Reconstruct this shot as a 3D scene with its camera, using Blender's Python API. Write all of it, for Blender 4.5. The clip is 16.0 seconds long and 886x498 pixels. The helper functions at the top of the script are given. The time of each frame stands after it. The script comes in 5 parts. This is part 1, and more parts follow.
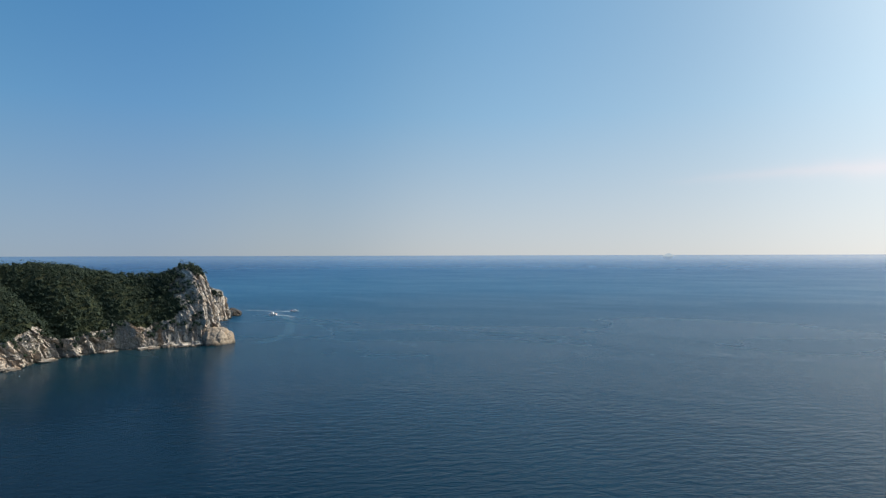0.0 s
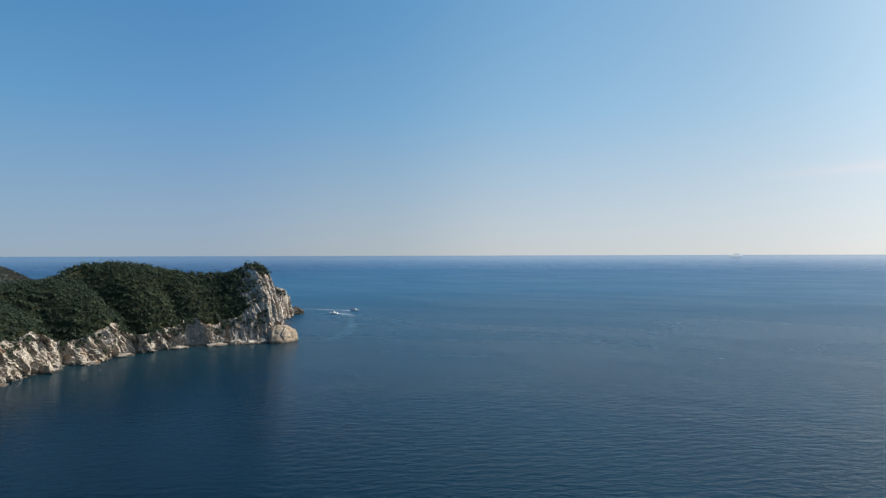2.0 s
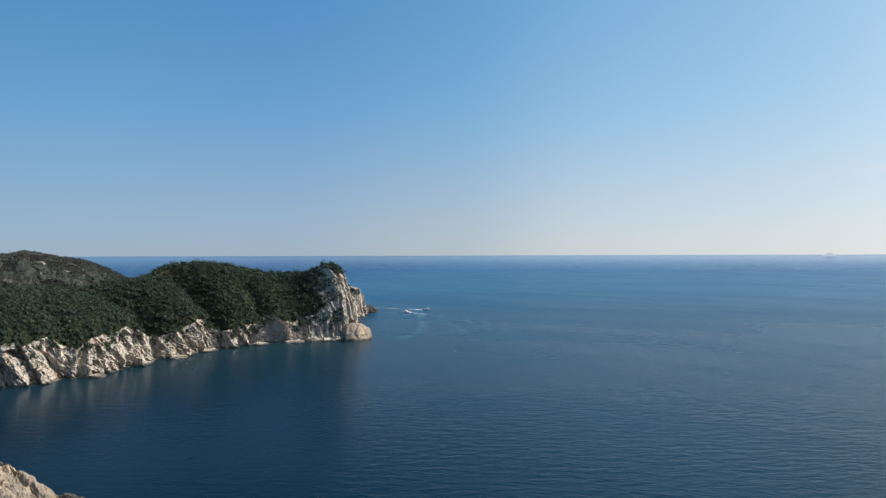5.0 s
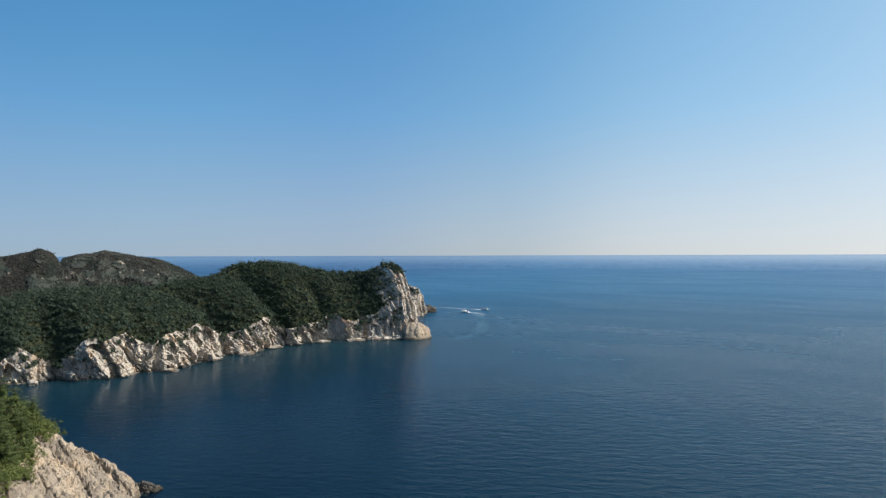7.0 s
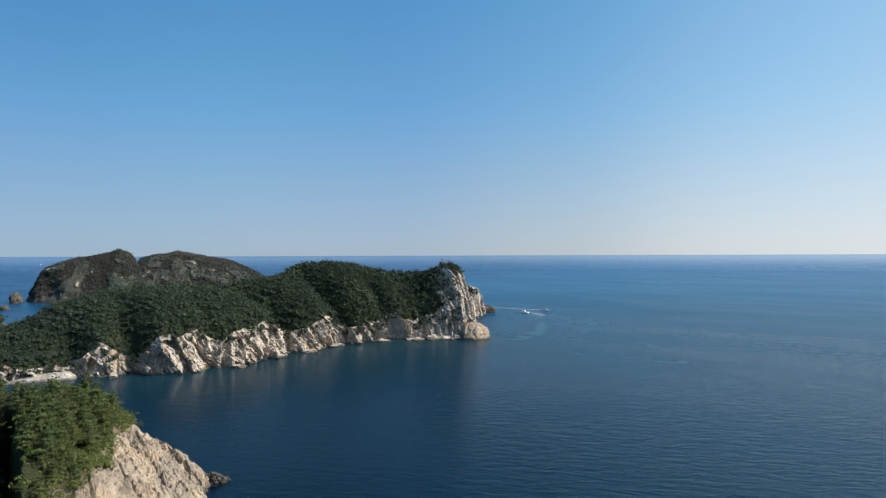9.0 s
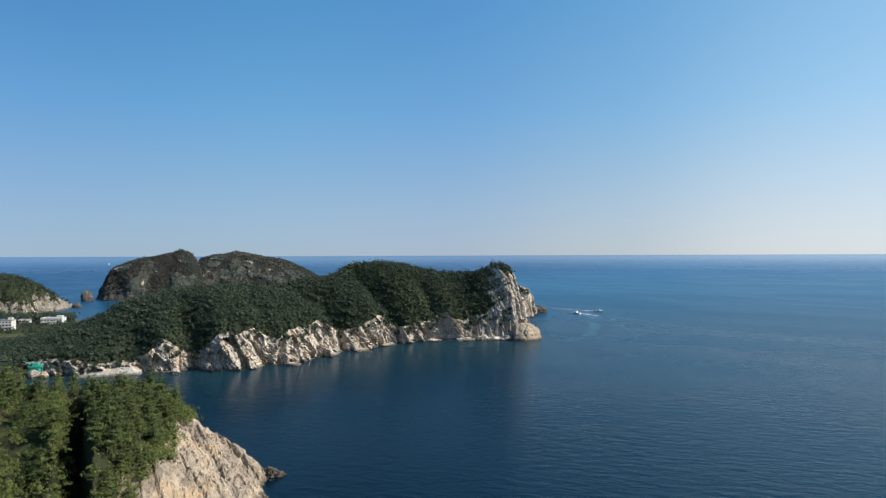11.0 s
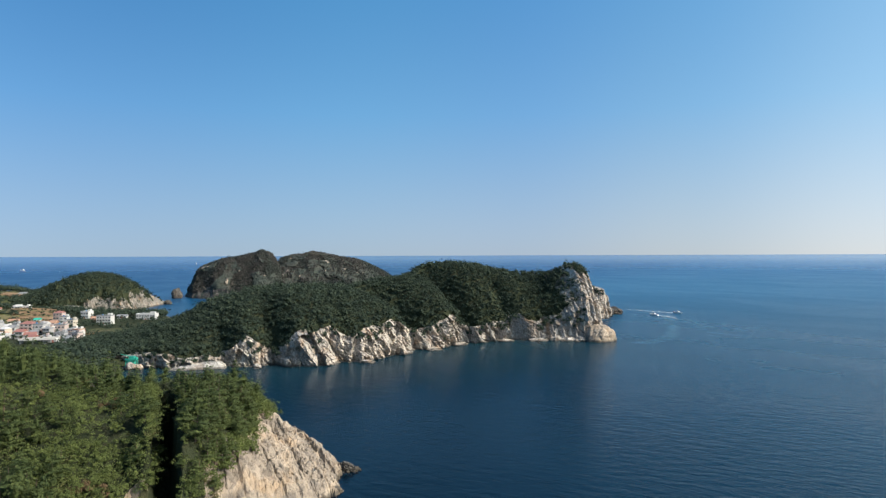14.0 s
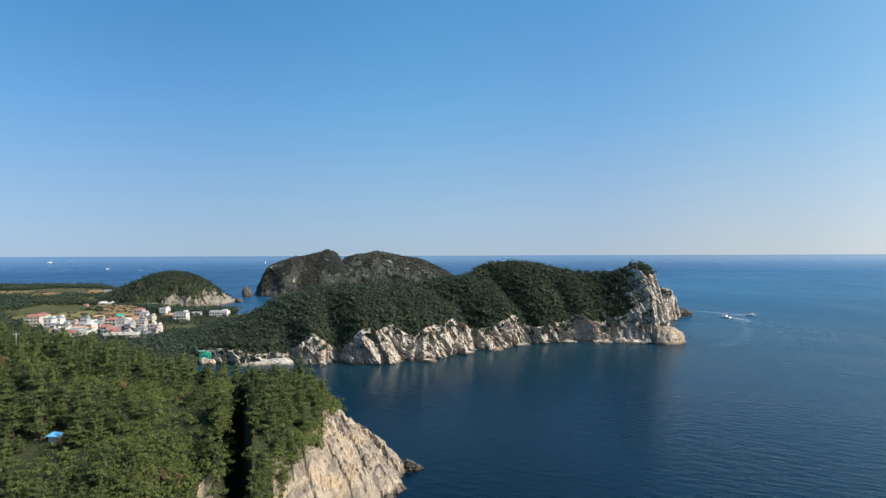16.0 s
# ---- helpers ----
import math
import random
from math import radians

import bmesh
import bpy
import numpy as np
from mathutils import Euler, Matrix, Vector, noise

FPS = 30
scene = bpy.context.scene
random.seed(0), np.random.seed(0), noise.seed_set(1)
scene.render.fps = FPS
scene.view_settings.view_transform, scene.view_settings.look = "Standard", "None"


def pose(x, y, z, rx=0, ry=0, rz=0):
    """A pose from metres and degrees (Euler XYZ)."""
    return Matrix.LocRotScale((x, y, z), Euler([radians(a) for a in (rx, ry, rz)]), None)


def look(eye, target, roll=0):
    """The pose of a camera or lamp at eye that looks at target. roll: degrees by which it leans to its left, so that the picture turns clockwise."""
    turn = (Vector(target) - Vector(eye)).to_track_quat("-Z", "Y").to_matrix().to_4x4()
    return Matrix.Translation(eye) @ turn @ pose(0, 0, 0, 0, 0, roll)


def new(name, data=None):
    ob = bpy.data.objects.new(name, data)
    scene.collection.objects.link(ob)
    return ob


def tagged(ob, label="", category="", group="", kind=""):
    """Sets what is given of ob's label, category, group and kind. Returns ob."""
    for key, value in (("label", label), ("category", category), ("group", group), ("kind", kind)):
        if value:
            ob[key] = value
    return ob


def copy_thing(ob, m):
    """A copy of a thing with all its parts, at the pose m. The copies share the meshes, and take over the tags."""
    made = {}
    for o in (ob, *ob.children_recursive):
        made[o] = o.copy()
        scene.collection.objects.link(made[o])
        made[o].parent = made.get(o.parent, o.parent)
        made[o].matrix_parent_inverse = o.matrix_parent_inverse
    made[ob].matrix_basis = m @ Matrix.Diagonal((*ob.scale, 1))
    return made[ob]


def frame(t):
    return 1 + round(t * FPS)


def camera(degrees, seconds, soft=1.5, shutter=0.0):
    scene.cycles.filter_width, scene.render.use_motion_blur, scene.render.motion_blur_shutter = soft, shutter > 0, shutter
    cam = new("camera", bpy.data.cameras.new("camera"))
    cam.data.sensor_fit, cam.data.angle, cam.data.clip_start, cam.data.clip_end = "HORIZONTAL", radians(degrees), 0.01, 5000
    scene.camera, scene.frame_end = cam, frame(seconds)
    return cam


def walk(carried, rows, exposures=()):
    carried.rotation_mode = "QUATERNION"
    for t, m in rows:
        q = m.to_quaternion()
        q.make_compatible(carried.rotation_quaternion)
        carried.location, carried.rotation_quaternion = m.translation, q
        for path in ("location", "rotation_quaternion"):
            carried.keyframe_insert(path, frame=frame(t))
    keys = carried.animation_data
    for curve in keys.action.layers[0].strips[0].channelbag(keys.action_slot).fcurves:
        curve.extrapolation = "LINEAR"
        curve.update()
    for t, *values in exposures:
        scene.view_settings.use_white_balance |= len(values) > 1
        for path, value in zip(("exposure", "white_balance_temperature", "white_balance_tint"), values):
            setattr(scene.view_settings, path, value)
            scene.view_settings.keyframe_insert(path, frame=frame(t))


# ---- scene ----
cam = camera(71.23, 16.0, soft=1.3)
PATH = [
    (0.0, 0.00, 0.00, 70.00, 90.602, 0.145, 0.000),
    (0.5, -0.44, 0.33, 69.96, 90.598, 0.146, 1.397),
    (1.0, -0.80, 0.69, 69.91, 90.612, 0.148, 2.735),
    (1.5, -1.09, 1.06, 69.87, 90.604, 0.148, 4.023),
    (2.0, -1.37, 1.41, 69.82, 90.615, 0.149, 5.301),
    (2.5, -1.62, 1.72, 69.78, 90.591, 0.150, 6.555),
    (3.0, -1.67, 2.10, 69.74, 90.586, 0.150, 7.677),
    (3.5, -1.50, 2.56, 69.71, 90.591, 0.150, 8.641),
    (4.0, -1.32, 2.98, 69.68, 90.600, 0.149, 9.602),
    (6.5, -1.88, 2.35, 69.75, 90.611, 0.157, 15.993),
    (7.0, -1.67, 2.35, 69.79, 90.610, 0.161, 17.351),
    (7.5, -1.48, 2.30, 69.85, 90.603, 0.165, 18.726),
    (8.0, -1.32, 2.23, 69.91, 90.608, 0.170, 20.121),
    (8.5, -1.15, 2.16, 69.97, 90.608, 0.174, 21.504),
    (9.0, -0.95, 2.11, 70.03, 90.604, 0.179, 22.847),
    (11.5, -0.56, 1.80, 70.31, 90.597, 0.202, 28.591),
    (12.0, -0.53, 1.82, 70.32, 90.587, 0.202, 29.593),
    (12.5, -0.49, 1.89, 70.32, 90.594, 0.201, 30.539),
    (13.0, -0.45, 2.00, 70.32, 90.591, 0.200, 31.527),
    (13.5, -0.55, 2.00, 70.32, 90.596, 0.199, 32.760),
    (14.0, -0.75, 1.94, 70.32, 90.606, 0.196, 34.195),
    (14.5, -0.89, 1.95, 70.31, 90.608, 0.193, 35.652),
    (15.0, -1.00, 2.02, 70.30, 90.603, 0.189, 37.085),
    (15.5, -1.07, 2.10, 70.29, 90.609, 0.185, 38.509),
    (16.0, -1.06, 2.25, 70.27, 90.610, 0.181, 39.898),
]
EXPOSURES = [(0.0, 0.08), (3.5, 0.20), (7.0, 0.32), (9.0, 0.36), (12.5, 0.43), (16.0, 0.50)]
walk(cam, [(r[0], pose(*r[1:])) for r in PATH], EXPOSURES)

# ---------------------------------------------------------------- world and sun
SKY_TINT = (0.995, 1.067, 0.957, 1)
SUN_EL, SUN_AZ = 40.0, 73.0          # degrees; azimuth clockwise from +y
sky_world = bpy.data.worlds.new("sky")
scene.world = sky_world
sky_world.use_nodes = True
wn = sky_world.node_tree
wn.nodes.clear()
w_out = wn.nodes.new("ShaderNodeOutputWorld")
w_bg = wn.nodes.new("ShaderNodeBackground")
w_sky = wn.nodes.new("ShaderNodeTexSky")
w_sky.sky_type = "NISHITA"
w_sky.sun_disc = False
w_sky.sun_elevation = radians(SUN_EL)
w_sky.sun_rotation = radians(SUN_AZ)
w_sky.altitude = 0.0
w_sky.air_density = 1.0
w_sky.dust_density = 1.9
w_sky.ozone_density = 2.0
w_bg.inputs["Strength"].default_value = 0.141
# the sky is read a little above each direction, past the yellow band of thickest air
w_co = wn.nodes.new("ShaderNodeTexCoord")
w_up = wn.nodes.new("ShaderNodeVectorMath")
w_up.operation = "ADD"
w_up.inputs[1].default_value = (0, 0, 0.13)
w_no = wn.nodes.new("ShaderNodeVectorMath")
w_no.operation = "NORMALIZE"
wn.links.new(w_co.outputs["Generated"], w_up.inputs[0])
wn.links.new(w_up.outputs[0], w_no.inputs[0])
wn.links.new(w_no.outputs[0], w_sky.inputs["Vector"])
# deeper blue aloft, pale haze low down
w_gam = wn.nodes.new("ShaderNodeGamma")
w_gam.inputs[1].default_value = 1.12
w_tint = wn.nodes.new("ShaderNodeMix")
w_tint.data_type, w_tint.blend_type = "RGBA", "MULTIPLY"
w_tint.inputs[0].default_value = 1.0
w_tint.inputs[7].default_value = SKY_TINT
w_pale = wn.nodes.new("ShaderNodeHueSaturation")
w_pale.inputs["Saturation"].default_value = 0.45
w_pale.inputs["Value"].default_value = 0.70
w_warm = wn.nodes.new("ShaderNodeMix")
w_warm.data_type, w_warm.blend_type = "RGBA", "MULTIPLY"
w_warm.inputs[0].default_value = 1.0
w_warm.inputs[7].default_value = (1.11, 0.985, 1.0, 1)
w_sep = wn.nodes.new("ShaderNodeSeparateXYZ")
w_fog = wn.nodes.new("ShaderNodeValToRGB")
w_fog.color_ramp.elements.new(0.4)
w_fog.color_ramp.elements.new(0.7)
for e, (p, v) in zip(w_fog.color_ramp.elements, ((0.0, 0.88), (0.1, 0.60), (0.22, 0.25), (0.45, 0.04))):
    e.position, e.color = p, (v, v, v, 1)
w_mix = wn.nodes.new("ShaderNodeMix")
w_mix.data_type = "RGBA"
wn.links.new(w_sky.outputs[0], w_gam.inputs[0])
wn.links.new(w_gam.outputs[0], w_tint.inputs[6])
w_sat = wn.nodes.new("ShaderNodeHueSaturation")
w_sat.inputs["Saturation"].default_value = 1.31
wn.links.new(w_tint.outputs[2], w_sat.inputs["Color"])
wn.links.new(w_tint.outputs[2], w_pale.inputs["Color"])
wn.links.new(w_pale.outputs[0], w_warm.inputs[6])
wn.links.new(w_co.outputs["Generated"], w_sep.inputs[0])
wn.links.new(w_sep.outputs[2], w_fog.inputs[0])
wn.links.new(w_fog.outputs[0], w_mix.inputs[0])


def sunward(colour, stops):
    """Tints the air by its direction across the compass, from opposite the sun (0) to below it (1)."""
    flat = wn.nodes.new("ShaderNodeVectorMath")
    flat.operation = "MULTIPLY"
    flat.inputs[1].default_value = (1, 1, 0)
    unit = wn.nodes.new("ShaderNodeVectorMath")
    unit.operation = "NORMALIZE"
    dot = wn.nodes.new("ShaderNodeVectorMath")
    dot.operation = "DOT_PRODUCT"
    dot.inputs[1].default_value = (math.sin(radians(SUN_AZ)), math.cos(radians(SUN_AZ)), 0)
    wn.links.new(w_co.outputs["Generated"], flat.inputs[0])
    wn.links.new(flat.outputs[0], unit.inputs[0])
    wn.links.new(unit.outputs[0], dot.inputs[0])
    near = wn.nodes.new("ShaderNodeMapRange")
    near.inputs[1].default_value, near.inputs[2].default_value = -1.0, 1.0
    wn.links.new(dot.outputs["Value"], near.inputs[0])
    shade = wn.nodes.new("ShaderNodeValToRGB")
    shade.color_ramp.interpolation = "EASE"
    while len(shade.color_ramp.elements) < len(stops):
        shade.color_ramp.elements.new(0.5)
    for e, (p, c) in zip(shade.color_ramp.elements, stops):
        e.position, e.color = p, (*(0.8 * q for q in c), 1)
    wn.links.new(near.outputs[0], shade.inputs[0])
    mul = wn.nodes.new("ShaderNodeMix")
    mul.data_type, mul.blend_type = "RGBA", "MULTIPLY"
    mul.inputs[0].default_value = 1.0
    wn.links.new(colour, mul.inputs[6])
    wn.links.new(shade.outputs[0], mul.inputs[7])
    return mul.outputs[2]


# haze: blue and thin away from the sun, white towards it
HAZE = ((0.11, (0.62, 0.72, 0.84)), (0.40, (0.84, 0.91, 1.03)), (0.54, (1.02, 1.02, 1.03)), (0.65, (1.22, 1.17, 1.13)), (0.85, (1.08, 1.04, 1.0)), (1.0, (0.94, 0.9, 0.86)))
ALOFT = ((0.11, (0.87, 0.89, 0.94)), (0.30, (1.01, 1.07, 1.05)), (0.42, (0.97, 1.02, 1.04)), (0.54, (1.0, 1.04, 1.0)), (0.65, (1.12, 1.06, 0.96)), (0.85, (0.94, 0.88, 0.79)))
w_value = wn.nodes.new("ShaderNodeHueSaturation")
w_value.inputs["Value"].default_value = 1.25
wn.links.new(sunward(w_sat.outputs[0], ALOFT), w_value.inputs["Color"])
wn.links.new(w_value.outputs[0], w_mix.inputs[6])
wn.links.new(sunward(w_warm.outputs[2], HAZE), w_mix.inputs[7])


# one thin streak of high cloud towards the sun
def w_math(op, a, b=0.0):
    nd = wn.nodes.new("ShaderNodeMath")
    nd.operation = op
    for src, sock in ((a, nd.inputs[0]), (b, nd.inputs[1])):
        if isinstance(src, bpy.types.NodeSocket):
            wn.links.new(src, sock)
        else:
            sock.default_value = src
    return nd.outputs[0]


w_az = w_math("ARCTAN2", w_sep.outputs[0], w_sep.outputs[1])
w_noise = wn.nodes.new("ShaderNodeTexNoise")
w_noise.inputs["Scale"].default_value, w_noise.inputs["Detail"].default_value = 9.0, 5.0
wn.links.new(w_co.outputs["Generated"], w_noise.inputs["Vector"])
w_line = w_math("ADD", w_math("MULTIPLY", w_math("SUBTRACT", w_az, 0.42), 0.035), 0.113)
w_dev = w_math("DIVIDE", w_math("SUBTRACT", w_sep.outputs[2], w_line), w_math("ADD", w_math("MULTIPLY", w_math("SUBTRACT", w_az, 0.3), 0.03), 0.005))
w_dev = w_math("ADD", w_dev, w_math("MULTIPLY", w_math("SUBTRACT", w_noise.outputs["Fac"], 0.5), 2.5))
w_band = w_math("DIVIDE", 1.0, w_math("POWER", w_math("ADD", 1.0, w_math("MULTIPLY", w_dev, w_dev)), 2.0))
w_ends = wn.nodes.new("ShaderNodeMapRange")
w_ends.inputs[1].default_value, w_ends.inputs[2].default_value, w_ends.inputs[4].default_value = 0.33, 0.6, 0.42
wn.links.new(w_az, w_ends.inputs[0])
w_cloud = wn.nodes.new("ShaderNodeMix")
w_cloud.data_type = "RGBA"
wn.links.new(w_math("MULTIPLY", w_band, w_ends.outputs[0]), w_cloud.inputs[0])
wn.links.new(w_mix.outputs[2], w_cloud.inputs[6])
w_lit = wn.nodes.new("ShaderNodeMix")
w_lit.data_type, w_lit.blend_type = "RGBA", "MULTIPLY"
w_lit.inputs[0].default_value = 1.0
w_lit.inputs[7].default_value = (1.14, 1.0, 0.93, 1)
wn.links.new(w_warm.outputs[2], w_lit.inputs[6])
wn.links.new(w_lit.outputs[2], w_cloud.inputs[7])
wn.links.new(w_cloud.outputs[2], w_bg.inputs[0])
wn.links.new(w_bg.outputs[0], w_out.inputs[0])

sun_data = bpy.data.lights.new("sun", "SUN")
sun_data.energy, sun_data.angle, sun_data.color = 4.0, radians(0.55), (1.0, 0.945, 0.875)
sun = new("sun", sun_data)
s_az, s_el = radians(SUN_AZ), radians(SUN_EL)
SUN_DIR = Vector((math.sin(s_az) * math.cos(s_el), math.cos(s_az) * math.cos(s_el), math.sin(s_el)))
sun.matrix_world = look(SUN_DIR * 400, (0, 0, 0))


# ---------------------------------------------------------------- materials
class Mat:
    """A small builder for node materials in world-size coordinates."""

    def __init__(self, name, rough=0.8, metal=0.0, spec=0.5):
        self.m = bpy.data.materials.new(name)
        self.m.use_nodes = True
        self.t = self.m.node_tree
        self.b = self.t.nodes["Principled BSDF"]
        self.b.inputs["Roughness"].default_value = rough
        self.b.inputs["Metallic"].default_value = metal
        self.b.inputs["Specular IOR Level"].default_value = spec
        self.pos = self.t.nodes.new("ShaderNodeNewGeometry").outputs["Position"]
        self.bumps = None

    def n(self, kind, **kw):
        nd = self.t.nodes.new(kind)
        for k, v in kw.items():
            nd.inputs[k].default_value = v
        return nd

    def link(self, a, b):
        self.t.links.new(a, b)

    def scaled(self, s, rot=0.0):
        mp = self.n("ShaderNodeMapping")
        mp.vector_type = "TEXTURE"
        mp.inputs["Scale"].default_value = tuple(1.0 / q for q in (s if hasattr(s, "__len__") else (s, s, s)))
        mp.inputs["Rotation"].default_value = tuple(radians(q) for q in rot) if hasattr(rot, "__len__") else (0, 0, radians(rot))
        self.link(self.pos, mp.inputs["Vector"])
        return mp.outputs[0]

    def noise(self, scale, detail=4.0, rough=0.55, stretch=None, rot=0.0, distort=0.0):
        nd = self.n("ShaderNodeTexNoise", Detail=detail, Roughness=rough, Distortion=distort)
        nd.inputs["Scale"].default_value = scale if stretch is None else 1.0
        self.link(self.pos if stretch is None else self.scaled(tuple(scale * q for q in stretch), rot), nd.inputs["Vector"])
        return nd.outputs["Fac"]

    def ramp(self, fac, stops):
        nd = self.n("ShaderNodeValToRGB")
        els = nd.color_ramp.elements
        while len(els) < len(stops):
            els.new(0.5)
        for e, (p, c) in zip(els, stops):
            e.position = p
            e.color = (*c, 1) if hasattr(c, "__len__") else (c, c, c, 1)
        self.link(fac, nd.inputs[0])
        return nd.outputs[0]

    def mix(self, fac, a, b, blend="MIX"):
        nd = self.n("ShaderNodeMix")
        nd.data_type, nd.blend_type = "RGBA", blend
        for src, sock in ((fac, nd.inputs[0]), (a, nd.inputs[6]), (b, nd.inputs[7])):
            if isinstance(src, bpy.types.NodeSocket):
                self.link(src, sock)
            elif hasattr(src, "__len__"):
                sock.default_value = (*src, 1)
            else:
                sock.default_value = src
        return nd.outputs[2]

    def math(self, op, a, b=0.0, clamp=False):
        nd = self.n("ShaderNodeMath")
        nd.operation, nd.use_clamp = op, clamp
        for src, sock in ((a, nd.inputs[0]), (b, nd.inputs[1])):
            if isinstance(src, bpy.types.NodeSocket):
                self.link(src, sock)
            else:
                sock.default_value = src
        return nd.outputs[0]

    def height(self):
        sp = self.n("ShaderNodeSeparateXYZ")
        self.link(self.pos, sp.inputs[0])
        return sp.outputs["Z"]

    def color(self, c):
        if isinstance(c, bpy.types.NodeSocket):
            self.link(c, self.b.inputs["Base Color"])
        else:
            self.b.inputs["Base Color"].default_value = (*c, 1)
        return self

    def bump(self, h, dist, strength=1.0):
        nd = self.n("ShaderNodeBump", Strength=strength, Distance=dist)
        self.link(h, nd.inputs["Height"])
        if self.bumps:
            self.link(self.bumps, nd.inputs["Normal"])
        self.bumps = nd.outputs[0]
        self.link(self.bumps, self.b.inputs["Normal"])
        return self


def rock_material(name, pale, mid, dark, rust=(0.42, 0.24, 0.11), rot=(0, 0, 20), joints=(0.34, 0.34, 0.12), line=0.05, seams=0.75, tone=0.5, mottle=0.55):
    """Jointed granite: joints are blocks to the metre, line the joints' half width in blocks."""
    m = Mat(name, rough=0.88, spec=0.3)
    big = m.noise(0.05, 5, 0.6)
    fine = m.noise(0.55, 6, 0.65)
    speck = m.noise(2.2, 4, 0.7)
    streak = m.noise(1.0, 4, 0.6, stretch=tuple(1.3 * q for q in joints), rot=rot)
    c = m.ramp(big, [(0.32, mid), (0.62, pale)])
    c = m.mix(m.ramp(streak, [(0.52, 0.0), (0.70, 0.7)]), c, dark)
    c = m.mix(m.ramp(fine, [(0.50, 0.0), (0.72, mottle)]), c, dark)
    c = m.mix(m.ramp(speck, [(0.55, 0.0), (0.72, 0.3)]), c, dark)
    stain = m.noise(0.11, 3, 0.5, distort=0.6)
    c = m.mix(m.ramp(stain, [(0.50, 0.0), (0.70, 0.6)]), c, rust)
    nz = m.n("ShaderNodeTexNoise", Scale=0.35, Detail=4.0)
    m.link(m.pos, nz.inputs["Vector"])
    crack = None
    for k, amount in ((1.0, 1.0), (2.6, 0.8)):
        warp = m.n("ShaderNodeVectorMath")
        warp.operation = "ADD"
        m.link(m.scaled(tuple(k * q for q in joints), rot), warp.inputs[0])
        wsc = m.n("ShaderNodeVectorMath")
        wsc.operation = "SCALE"
        wsc.inputs["Scale"].default_value = 0.45
        m.link(nz.outputs["Color"], wsc.inputs[0])
        m.link(wsc.outputs[0], warp.inputs[1])
        vor, cell = m.n("ShaderNodeTexVoronoi"), m.n("ShaderNodeTexVoronoi")
        vor.feature = "DISTANCE_TO_EDGE"
        for nd in (vor, cell):
            nd.inputs["Scale"].default_value = 1.0
            m.link(warp.outputs[0], nd.inputs["Vector"])
        bw = m.n("ShaderNodeSeparateColor")
        m.link(cell.outputs["Color"], bw.inputs[0])
        # each block weathers to its own tone
        c = m.mix(m.ramp(bw.outputs[0], [(0.1, tone * amount), (0.55, 0.0)]), c, dark)
        c = m.mix(m.ramp(bw.outputs[1], [(0.6, 0.0), (1.0, 0.35 * amount)]), c, pale)
        edge = line * (1.0 if k == 1.0 else 1.4)
        seam = m.ramp(vor.outputs["Distance"], [(0.0, seams * amount), (edge, 0.0)])
        seam = m.math("MULTIPLY", seam, m.ramp(fine if k > 1 else streak, [(0.36, 0.0), (0.52, 1.0)]))
        c = m.mix(seam, c, (0.05, 0.043, 0.036))
        crack = crack or m.ramp(vor.outputs["Distance"], [(0.0, 0.0), (edge * 1.5, 1.0)])
    # wet, weed-darkened band of the tide
    z = m.math("ADD", m.height(), m.math("MULTIPLY", fine, -1.6))
    tide = m.n("ShaderNodeMapRange")
    m.link(z, tide.inputs[0])
    tide.inputs[1].default_value, tide.inputs[2].default_value = -0.1, 0.9
    tide.inputs[3].default_value, tide.inputs[4].default_value = 1.0, 0.0
    c = m.mix(m.math("MULTIPLY", tide.outputs[0], 0.75), c, (0.05, 0.042, 0.03))
    m.color(c)
    m.bump(speck, 0.25, 0.8).bump(crack, 0.4, 0.9 * seams).bump(fine, 0.6, 0.7)
    return m.m


ROCK = rock_material("granite", (0.57, 0.515, 0.445), (0.45, 0.40, 0.34), (0.20, 0.183, 0.163), rot=(18, -24, 28), joints=(0.22, 0.19, 0.07), line=0.06, seams=0.85, tone=0.34, mottle=0.3)
WARM_ROCK = rock_material("warm_granite", (0.42, 0.345, 0.262), (0.32, 0.265, 0.205), (0.13, 0.112, 0.095), rust=(0.40, 0.27, 0.15), rot=(0, 0, 66), joints=(0.20, 0.06, 0.16), line=0.03, seams=0.3, tone=0.55)
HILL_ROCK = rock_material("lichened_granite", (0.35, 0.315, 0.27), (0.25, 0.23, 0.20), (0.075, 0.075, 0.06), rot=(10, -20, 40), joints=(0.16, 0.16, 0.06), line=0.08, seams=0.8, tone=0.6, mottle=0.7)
ISLAND_ROCK = rock_material("weathered_rock", (0.14, 0.128, 0.112), (0.08, 0.074, 0.067), (0.03, 0.03, 0.028), rust=(0.12, 0.085, 0.06))


def ground_material(name, stops, scale=0.12):
    m = Mat(name, rough=0.95, spec=0.1)
    c = m.ramp(m.noise(scale, 6, 0.65), stops)
    fine = m.noise(1.3, 5, 0.7)
    c = m.mix(m.ramp(fine, [(0.4, 0.0), (0.75, 0.6)]), c, (0.03, 0.035, 0.016))
    m.color(c).bump(fine, 0.6, 0.9).bump(m.noise(0.25, 4), 1.2, 0.8)
    return m.m


